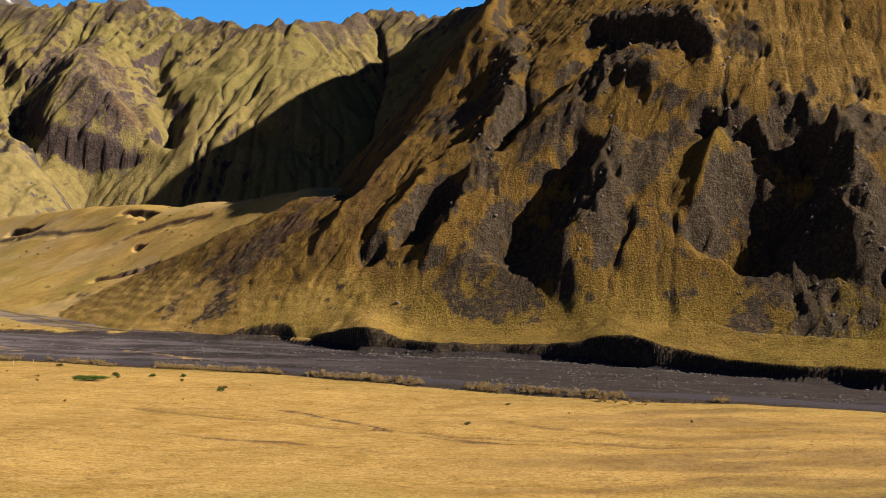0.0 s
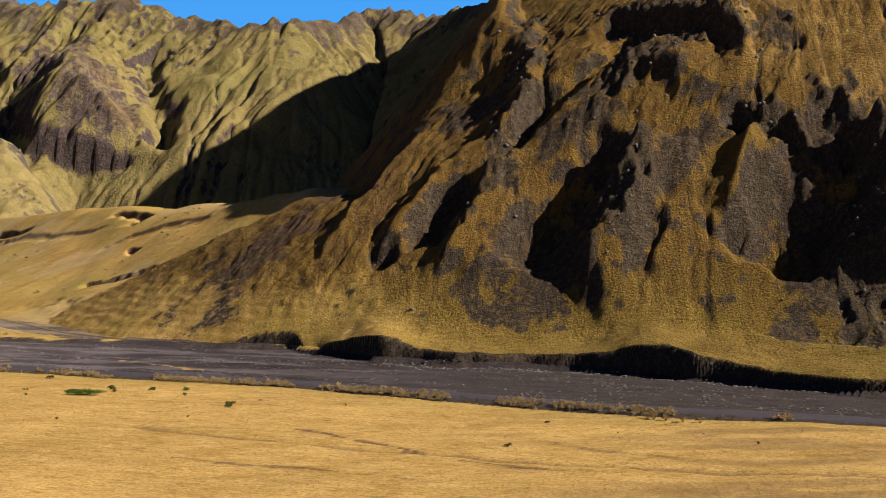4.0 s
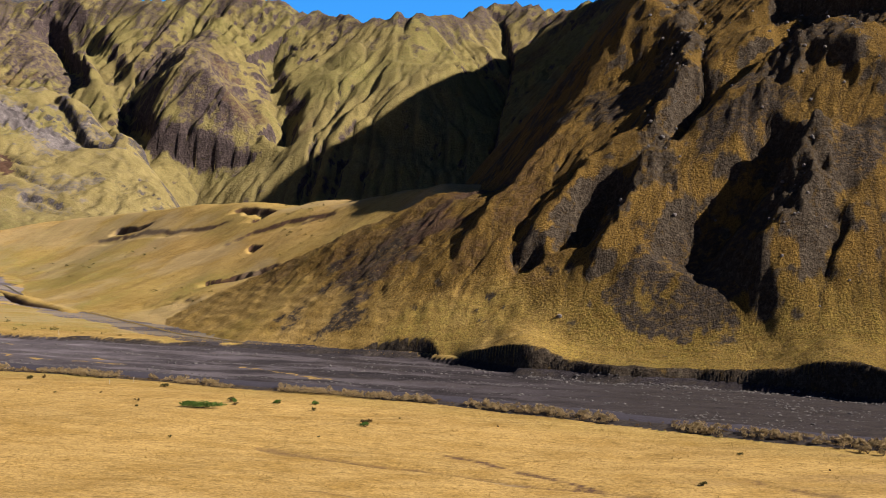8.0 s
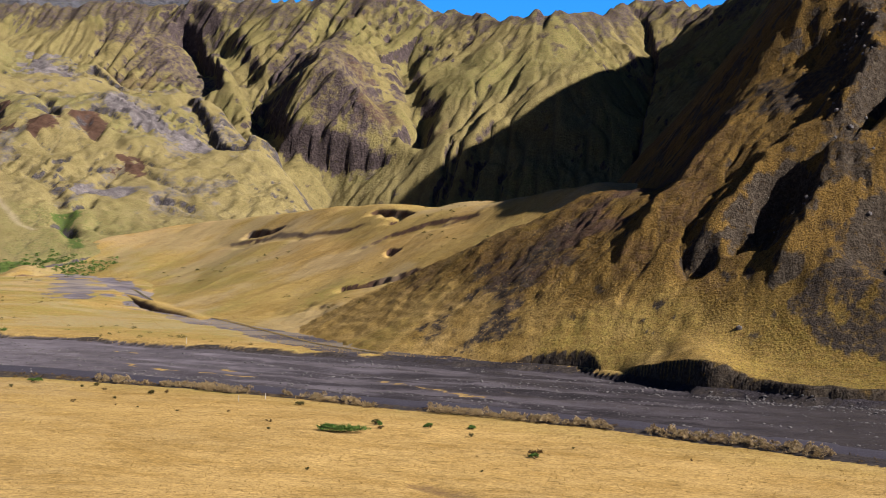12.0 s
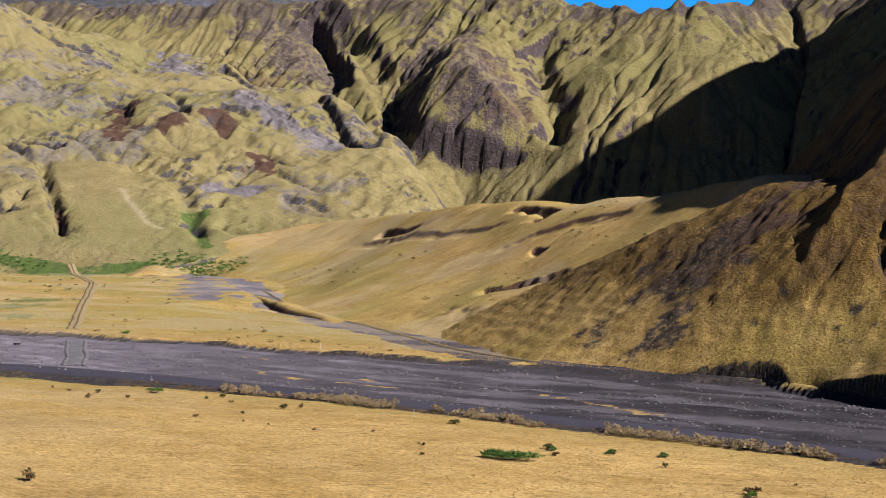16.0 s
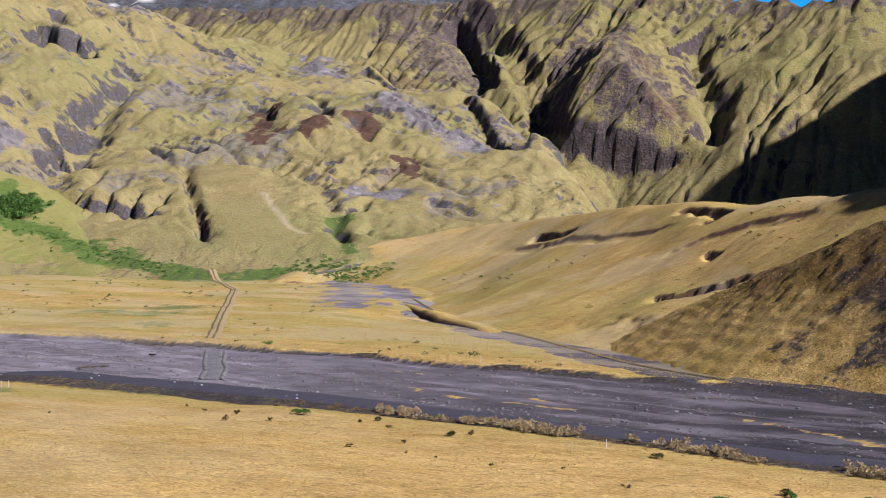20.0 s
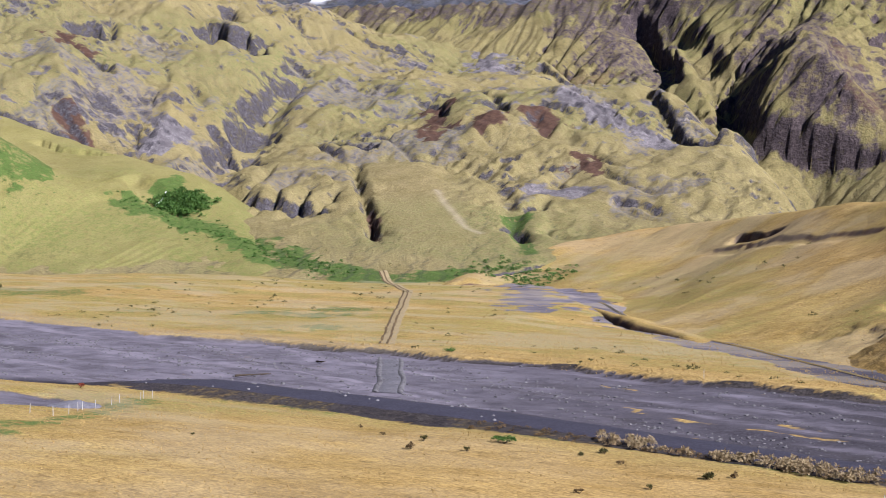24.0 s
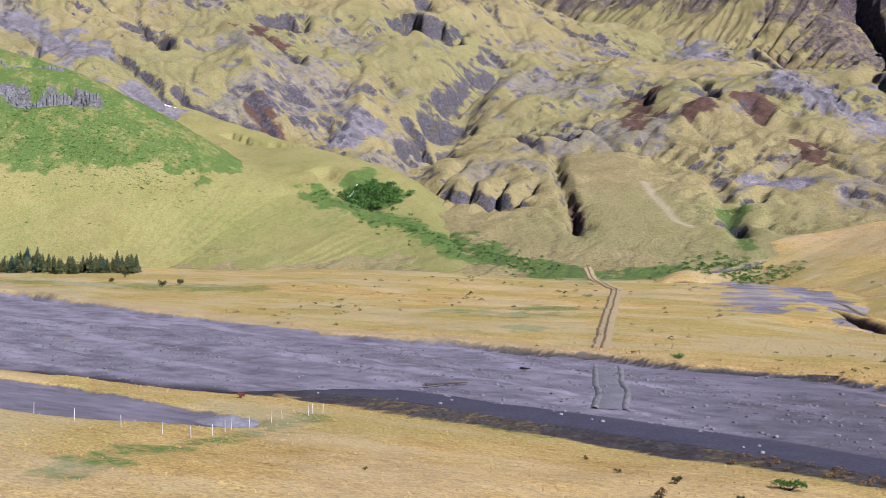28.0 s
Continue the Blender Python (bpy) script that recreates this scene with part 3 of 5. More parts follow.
def land_material(name, grass, grass_dark, moss, rock, rock_light, grain=1.0, relief=0.35, ripple=1.0, turn=0.0, gravel=((0.07, 0.058, 0.055), (0.17, 0.15, 0.145)), bright=(0.55, 0.47, 0.33), blotch=0.4, fleck=0.7):
    """Grass, moss, bare rock, scree, soil and low green growth, where the mesh says; all broken up by noise at several sizes."""
    m, n, l, b = nodes_of(name)
    where = n.new("ShaderNodeNewGeometry").outputs["Position"]
    flat = n.new("ShaderNodeMapping")
    flat.inputs["Scale"].default_value = (1.0, ripple, 1.0)
    flat.inputs["Rotation"].default_value = (0, 0, radians(turn))
    l.new(where, flat.inputs["Vector"])
    big, mid, small, fine = (noise_node(n, l, flat.outputs[0], s * grain, 5, 0.68) for s in (0.021, 0.09, 0.42, 1.9))

    tuft = noise_node(n, l, flat.outputs[0], 1.0 * grain, 3, 0.6)

    def share(key):
        a = n.new("ShaderNodeAttribute")
        a.attribute_name = key
        return a.outputs["Fac"]

    golden = share("gold")
    colour = mix(n, l, ramp(n, l, mid, 0.38, 0.64), mix(n, l, golden, grass, GOLD), mix(n, l, golden, grass_dark, GOLD_DARK))
    colour = mix(n, l, ramp(n, l, big, 0.42, 0.62, 0.0, 0.5), colour, tuple(min(0.8, 1.25 * c) for c in grass))
    broken = times(n, l, share("moss"), ramp(n, l, big, 0.3, 0.62, 0.35, 1.0))
    colour = mix(n, l, times(n, l, broken, ramp(n, l, small, 0.3, 0.6)), colour, mix(n, l, golden, moss, (0.38, 0.30, 0.075)))
    colour = mix(n, l, ramp(n, l, small, 0.52, 0.72, 0.0, blotch), colour, (1.35, 1.33, 1.3), "MULTIPLY")
    colour = mix(n, l, ramp(n, l, small, 0.46, 0.32, 0.0, blotch), colour, (0.42, 0.40, 0.36), "MULTIPLY")
    colour = mix(n, l, ramp(n, l, fine, 0.48, 0.60, 0.0, fleck), colour, (0.34, 0.32, 0.29), "MULTIPLY")
    colour = mix(n, l, ramp(n, l, fine, 0.46, 0.36, 0.0, fleck), colour, (1.45, 1.44, 1.4), "MULTIPLY")
    thick = ramp(n, l, small, 0.40, 0.58, 0.2, 1.0)
    colour = mix(n, l, times(n, l, thick, ramp(n, l, tuft, 0.50, 0.62, 0.0, fleck)), colour, (0.45, 0.43, 0.4), "MULTIPLY")
    colour = mix(n, l, times(n, l, thick, ramp(n, l, tuft, 0.46, 0.34, 0.0, 0.6 * fleck)), colour, (1.35, 1.34, 1.3), "MULTIPLY")
    growth = mix(n, l, ramp(n, l, small, 0.35, 0.7), (0.075, 0.135, 0.026), (0.17, 0.235, 0.055))
    growth = mix(n, l, ramp(n, l, fine, 0.45, 0.65, 0.0, 0.6), growth, (0.04, 0.07, 0.015))
    colour = mix(n, l, ramp(n, l, times(n, l, share("green"), ramp(n, l, small, 0.3, 0.7, 0.3, 1.5)), 0.3, 0.7), colour, growth)
    scree = mix(n, l, ramp(n, l, fine, 0.41, 0.59), *gravel)
    scree = mix(n, l, ramp(n, l, mid, 0.44, 0.60, 0.0, 0.5), scree, tuple(0.5 * c for c in gravel[0]))
    scree = mix(n, l, ramp(n, l, small, 0.35, 0.65, 0.0, 0.6), scree, tuple(0.5 * c for c in gravel[0]))
    # dry: pale gravel, and the sun's brightening upstream, both put into the colour
    scree = mix(n, l, times(n, l, share("dry"), ramp(n, l, mid, 0.3, 0.65, 0.25, 0.95)), scree, tuple(3.1 * c for c in gravel[1]))
    colour = mix(n, l, ramp(n, l, times(n, l, share("scree"), ramp(n, l, small, 0.25, 0.75, 0.5, 1.4)), 0.35, 0.6), colour, scree)
    scree = mix(n, l, ramp(n, l, tuft, 0.53, 0.66, 0.0, 0.75), scree, tuple(0.4 * c for c in gravel[0]))
    scree = mix(n, l, ramp(n, l, tuft, 0.42, 0.32, 0.0, 0.6), scree, tuple(1.5 * c for c in gravel[1]))
    soil = mix(n, l, ramp(n, l, small, 0.35, 0.7), (0.085, 0.045, 0.032), (0.16, 0.095, 0.065))
    colour = mix(n, l, ramp(n, l, times(n, l, share("soil"), ramp(n, l, small, 0.25, 0.75, 0.5, 1.4)), 0.3, 0.7), colour, soil)
    stone = mix(n, l, ramp(n, l, small, 0.38, 0.66), rock, rock_light)
    stone = mix(n, l, ramp(n, l, fine, 0.42, 0.62, 0.0, 0.6), stone, tuple(0.6 * c for c in rock))
    stone = mix(n, l, ramp(n, l, tuft, 0.50, 0.62, 0.0, 0.75), stone, tuple(0.6 * c for c in rock))
    edge = times(n, l, share("rock"), ramp(n, l, small, 0.25, 0.75, 0.45, 1.5))
    colour = mix(n, l, ramp(n, l, edge, 0.25, 0.8), colour, stone)
    runnel = times(n, l, share("flow"), ramp(n, l, small, 0.3, 0.7, 0.5, 1.3))
    colour = mix(n, l, times(n, l, runnel, 0.62), colour, tuple(0.8 * c for c in rock))
    colour = mix(n, l, share("pale"), colour, bright)
    l.new(toned(n, l, colour), b.inputs["Base Color"])
    bump = n.new("ShaderNodeBump")
    bump.inputs["Distance"].default_value = relief
    l.new(ramp(n, l, golden, 0.0, 1.0, 1.0, 0.3), bump.inputs["Strength"])
    l.new(times(n, l, times(n, l, times(n, l, small, 0.4), times(n, l, tuft, 0.5), "ADD"), times(n, l, fine, 0.3), "ADD"), bump.inputs["Height"])
    l.new(bump.outputs[0], b.inputs["Normal"])
    return m


RIVER = ((0.027, 0.023, 0.031), (0.090, 0.082, 0.099))
meadow = land_material("meadow", GOLD, GOLD_DARK, (0.36, 0.31, 0.085), (0.045, 0.038, 0.038), (0.11, 0.095, 0.09), 1.1, 0.3, 1.8, 17, RIVER, blotch=0.8, fleck=0.48)
slope = land_material("slope_grass", (0.265, 0.166, 0.041), (0.165, 0.102, 0.026), (0.21, 0.165, 0.032), (0.05, 0.038, 0.03), (0.17, 0.14, 0.105), 1.3, 2.0, fleck=0.75, gravel=((0.05, 0.04, 0.034), (0.13, 0.105, 0.09)))
hill_grass = land_material("hill_grass", (0.39, 0.32, 0.15), (0.295, 0.24, 0.098), (0.27, 0.265, 0.098), (0.06, 0.055, 0.068), (0.22, 0.20, 0.215), 0.8, 1.6, fleck=0.46, gravel=((0.20, 0.18, 0.195), (0.42, 0.385, 0.40)))
far_slope = land_material("far_slope", (0.34, 0.285, 0.125), (0.25, 0.205, 0.085), (0.26, 0.245, 0.085), (0.07, 0.055, 0.06), (0.20, 0.155, 0.155), 0.6, 2.2, fleck=0.38, gravel=((0.11, 0.083, 0.098), (0.21, 0.16, 0.175)))
green_grass = land_material("green_grass", (0.36, 0.31, 0.12), (0.285, 0.245, 0.08), (0.22, 0.24, 0.066), (0.12, 0.115, 0.12), (0.30, 0.29, 0.29), 0.9, 0.8, fleck=0.34)
snowy = land_material("snowy_rock", (0.2, 0.18, 0.1), (0.14, 0.12, 0.08), (0.16, 0.16, 0.06), (0.07, 0.075, 0.10), (0.16, 0.165, 0.2), 0.12, 3.0, bright=(0.9, 0.91, 0.93))


def plain_material(name, dark, light, scale=3.0, rough=0.9, relief=0.02):
    m, n, l, b = nodes_of(name)
    where = n.new("ShaderNodeNewGeometry").outputs["Position"]
    a, c = noise_node(n, l, where, scale, 5, 0.65), noise_node(n, l, where, scale * 0.13, 3)
    colour = mix(n, l, ramp(n, l, a, 0.32, 0.68), dark, light)
    colour = mix(n, l, ramp(n, l, c, 0.35, 0.7, 0.0, 0.35), colour, tuple(0.6 * v for v in dark))
    one = n.new("ShaderNodeObjectInfo").outputs["Random"]
    colour = mix(n, l, ramp(n, l, one, 0.0, 1.0, 0.0, 0.35), colour, tuple(0.7 * v for v in light))
    l.new(toned(n, l, colour), b.inputs["Base Color"])
    b.inputs["Roughness"].default_value = rough
    bump = n.new("ShaderNodeBump")
    bump.inputs["Distance"].default_value = relief
    l.new(a, bump.inputs["Height"])
    l.new(bump.outputs[0], b.inputs["Normal"])
    return m


def leaf_material(name, dark, light):
    """Leaves and blades, each island a little different."""
    m, n, l, b = nodes_of(name)
    one = n.new("ShaderNodeNewGeometry").outputs["Random Per Island"]
    colour = mix(n, l, one, dark, light)
    l.new(toned(n, l, colour), b.inputs["Base Color"])
    b.inputs["Roughness"].default_value = 0.7
    return m


gravel_road_mat = plain_material("road_gravel", (0.042, 0.04, 0.06), (0.092, 0.088, 0.124), 2.5, 0.9, 0.03)
heap_mat = plain_material("heap_gravel", (0.17, 0.165, 0.19), (0.30, 0.29, 0.33), 2.0, 0.9, 0.03)
stone_mat = plain_material("river_stone", (0.16, 0.155, 0.17), (0.36, 0.355, 0.37), 4.0)
boulder_mat = plain_material("dark_boulder", (0.05, 0.046, 0.053), (0.30, 0.29, 0.305), 2.0)
basalt_mat = plain_material("basalt", (0.09, 0.088, 0.095), (0.30, 0.295, 0.30), 0.8, 0.9, 0.15)
dirt_mat = plain_material("track_dirt", (0.36, 0.28, 0.14), (0.52, 0.42, 0.24), 1.2)
ford_mat = plain_material("ford_gravel", (0.13, 0.125, 0.145), (0.26, 0.25, 0.28), 2.0, 0.9, 0.03)
rut_mat = plain_material("rut_dirt", (0.14, 0.095, 0.05), (0.24, 0.17, 0.09), 1.5)
post_mat = plain_material("weathered_white_post", (0.55, 0.54, 0.52), (0.78, 0.77, 0.75), 6.0)
bark_mat = plain_material("bark", (0.05, 0.037, 0.026), (0.11, 0.085, 0.06), 5.0)
willow_leaf = leaf_material("willow_leaf", (0.045, 0.11, 0.018), (0.13, 0.24, 0.045))
dull_leaf = leaf_material("dull_leaf", (0.045, 0.05, 0.016), (0.15, 0.13, 0.04))
brown_leaf = leaf_material("brown_leaf", (0.08, 0.05, 0.02), (0.24, 0.16, 0.07))
rust_leaf = leaf_material("rust_leaf", (0.16, 0.03, 0.02), (0.36, 0.09, 0.05))
dry_leaf = leaf_material("dry_twig", (0.22, 0.15, 0.07), (0.52, 0.41, 0.23))
needle = leaf_material("needle", (0.03, 0.042, 0.018), (0.12, 0.13, 0.045))
blue_needle = leaf_material("blue_needle", (0.025, 0.06, 0.045), (0.06, 0.11, 0.085))
straw = leaf_material("straw_blade", (0.44, 0.30, 0.10), (0.62, 0.44, 0.17))
water_mat, _n, _l, _b = nodes_of("white_water")
_b.inputs["Base Color"].default_value, _b.inputs["Roughness"].default_value = (0.8, 0.83, 0.86, 1), 0.35
stream_mat, _n, _l, _b = nodes_of("stream_water")
_b.inputs["Base Color"].default_value, _b.inputs["Roughness"].default_value = (0.03, 0.035, 0.045, 1), 0.08
_b.inputs["Specular IOR Level"].default_value = 0.5

# ---- the land ----
def near_mountain_masks(gx, gy, gz):
    st = steepness(gx, gy, gz)
    # steep rock; the band by the river paints in the undercut bank's shade
    rock = np.maximum(smooth(1.2, 1.8, st + 0.45 * fbm(gx, gy, 6, 4, 101, 0.65)), smooth(-2.6, -1.2, banks(gx, gy)[1]))
    rock = np.maximum(rock, 0.8 * crags_of_near_mountain(gx, gy))
    scree = np.maximum.reduce([patch(gx, gy, [(-78, 478), (-67, 495), (-39, 522), (-19, 535)], 15), patch(gx, gy, [(34, 445), (22, 434), (10, 428)], 11, 0.9, 9), patch(gx, gy, [(24, 449), (21, 432)], 13),
                               patch(gx, gy, [(105, 431), (106, 414), (108, 405)], 22), patch(gx, gy, [(62, 506), (50, 495)], 20),
                               patch(gx, gy, [(17, 526), (2, 521)], 14), patch(gx, gy, [(39, 480), (27, 475)], 12), patch(gx, gy, [(77, 459), (64, 449)], 8)])
    moss = smooth(34, 6, gz) * (0.3 + 0.6 * smooth(-50, 0, gx)) + smooth(0.1, 0.6, fbm(gx, gy, 40, 3, 102)) * 0.5
    return {"rock": rock, "scree": 0.62 * scree, "moss": moss, "flow": washed(near_wash, 1, gx, gy) * smooth(7, 20, gz), "soil": np.maximum(0.6 * patch(gx, gy, [(-54, 500), (-36, 542)], 14), 0.44 * smooth(10, -25, gx) * smooth(10, 19, gz + 5 * fbm(gx, gy, 12, 3, 59)) * smooth(-0.7, 0.4, fbm(gx, gy, 13, 5, 60, 0.65))), "green": 0 * st, "pale": 0 * st, "gold": np.maximum(smooth(26, 12, gz + 7 * fbm(gx, gy, 16, 4, 120) + 0.1 * np.clip(gx + 50, 0, 200)) * (0.35 + 0.65 * smooth(10, -45, gx)), 0.45 * patch(gx, gy, [(104, 490), (112, 474), (128, 446)], 17, 0.6, 14))}


def cirque_masks(gx, gy, gz):
    st = steepness(gx, gy, gz)
    d, s, side, _ = along([(-800, 1330), (-605, 1320), (-486, 1326), (-274, 1274), (-223, 1261), (-159, 1210), (-127, 1204), (-97, 1229), (-71, 1274), (-48, 1277), (-6, 1243), (40, 1190), (120, 1150)], gx, gy)
    fleck = fbm(gx, gy, 12, 4, 103, 0.65)
    rock = smooth(1.55, 2.2, st + 0.5 * fleck) + 0.7 * (1 - smooth(6, 40, d + 24 * fleck))
    scree = np.maximum(patch(gx, gy, [(-340, 1205), (-291, 1143), (-269, 1125)], 34), patch(gx, gy, [(-484, 1280), (-454, 1238)], 40))
    scree = np.maximum.reduce([scree, patch(gx, gy, [(-314, 1200), (-278, 1106), (-258, 1090)], 26), patch(gx, gy, [(-525, 1301), (-452, 1234), (-413, 1192)], 22), 0.55 * smooth(0.5, 0.9, fbm(gx, gy, 60, 4, 121))])
    return {"flow": washed(cirque_wash, 1, gx, gy), "rock": rock, "scree": 0.55 * scree, "moss": 0.2 + 0.8 * smooth(-0.2, 0.5, fbm(gx, gy, 60, 3, 105)), "soil": 0.5 * smooth(0.5, 0.9, fbm(gx, gy, 50, 3, 106)), "green": 0 * st, "pale": 0 * st}


def mid_hill_masks(gx, gy, gz):
    st = steepness(gx, gy, gz)
    rough = fbm(gx, gy, 55, 4, 107)
    fleck, calm = fbm(gx, 1.5 * gy, 11, 5, 116, 0.7), 1 - scar(gx, gy)
    rock = 0.85 * smooth(0.98, 1.6, st + 0.2 * rough + 0.3 * fleck) * calm
    stony = 0.62 * smooth(0.25, 1.1, 0.6 * rough + 0.9 * fleck) * smooth(45, 100, gz) * calm
    # brown patches; the last strip darkens the lower edge of the grass slide
    soil = np.maximum.reduce([patch(gx, gy, [(-511, 1033), (-469, 946)], 9, 0.9, 7), patch(gx, gy, [(-447, 979), (-442, 956)], 8), patch(gx, gy, [(-422, 995), (-411, 983)], 10),
                              patch(gx, gy, [(-371, 937), (-354, 910)], 7, 0.9, 7), patch(gx, gy, [(-750, 937), (-732, 933)], 12, 0.9, 10), patch(gx, gy, [(-666, 849), (-646, 840)], 8),
                              patch(gx, gy, [(-434, 811), (-402, 767)], 3)])
    scree = np.maximum.reduce([patch(gx, gy, [(-584, 1254), (-537, 1177)], 18), patch(gx, gy, [(-405, 1030), (-356, 984), (-335, 975)], 16), patch(gx, gy, [(-370, 876), (-353, 874)], 12),
                               patch(gx, gy, [(-703, 790), (-674, 801)], 16), patch(gx, gy, [(-628, 899), (-617, 874)], 12), patch(gx, gy, [(-832, 809), (-767, 807)], 20)])
    green = np.maximum.reduce([patch(gx, gy, [(-362, 825), (-334, 780)], 5), patch(gx, gy, [(-364, 724), (-351, 742)], 9), patch(gx, gy, [(-452, 740), (-425, 728), (-400, 722), (-384, 722)], 11, 0.5, 8), 0.8 * patch(gx, gy, [(-374, 727), (-358, 732)], 6, 0.6, 8)])
    pale = 0.55 * patch(gx, gy, [(-416, 848), (-401, 829), (-376, 801), (-366, 797)], 1.8, 0.2, 5)
    return {"flow": 0.8 * washed(mid_wash, 1, gx, gy) * calm, "rock": rock, "soil": soil, "scree": np.maximum.reduce([stony, 0.85 * scree * calm, 0.5 * smooth(0.1, 0.85, fbm(gx, gy, 45, 5, 124, 0.65) + 0.5 * rough) * calm * smooth(26, 48, gz)]), "moss": 0.3 * calm + 0.7 * smooth(-0.3, 0.5, fbm(gx, gy, 80, 3, 108)), "green": green, "pale": pale}


def green_hill_masks(gx, gy, gz):
    st = steepness(gx, gy, gz)
    low = np.interp(gx, [-900, -627, -611, -596, -581, -566, -555], [57, 57, 60, 59, 57, 53, 70])
    green = np.maximum(smooth(-2, 3, gz - low + 5 * fbm(gx, gy, 7, 3, 95)) * (0.62 + 0.38 * smooth(-0.6, 0.3, fbm(gx, gy, 9, 4, 96, 0.6))), 0.9 * patch(gx, gy, [(-532, 744), (-500, 742), (-478, 742), (-452, 732), (-430, 724)], 9, 0.4, 8))
    rock = np.maximum(0 * st, patch(gx, gy, [(-666, 672), (-652, 679), (-646, 692), (-632, 698)], 4))
    return {"rock": rock, "green": green, "moss": 0.35 + smooth(70, 15, gz) * 0.4 + 0.4 * smooth(-0.2, 0.5, fbm(gx, gy, 50, 3, 109)), "soil": 0.35 * patch(gx, gy, [(-543, 676), (-529, 682)], 14), "scree": 0 * st, "pale": 0 * st}


def bench_masks(gx, gy, gz):
    st = steepness(gx, gy, gz)
    green = np.maximum(patch(gx, gy, [(-532, 744), (-500, 742), (-478, 742), (-452, 732), (-430, 724)], 9, 0.4, 8), patch(gx, gy, [(-524, 768), (-506, 763)], 9))
    return {"rock": 0 * st, "green": green, "moss": 0.35 + smooth(70, 15, gz) * 0.4 + 0.4 * smooth(-0.2, 0.5, fbm(gx, gy, 50, 3, 109)), "soil": 0 * st, "scree": 0.7 * patch(gx, gy, [(-611, 716), (-604, 732)], 9), "pale": 0 * st}


def hillock_masks(gx, gy, gz):
    st = steepness(gx, gy, gz)
    # soil on steep scarps, which also puts their shade into the colour
    return {"rock": 0 * st, "soil": 0.8 * smooth(0.55, 0.9, st), "green": 0 * st, "moss": 0.7 * smooth(-0.2, 0.5, fbm(gx, 0.6 * gy, 45, 4, 110)) + 0.6 * smooth(30, 10, gz), "scree": 0 * st, "pale": 0.28 * smooth(-0.3, 0.6, fbm(gx, gy, 30, 5, 129, 0.6))}


def snow_mountain_masks(gx, gy, gz):
    st = steepness(gx, gy, gz)
    return {"rock": 0.8 + 0 * st, "soil": 0 * st, "green": 0 * st, "moss": 0.5 + 0 * st, "scree": 0 * st, "pale": smooth(0.2, 0.3, fbm(gx, gy, 70, 4, 111) + 0.6 * smooth(300, 440, gz) - 0.62) * smooth(-560, -640, gx)}


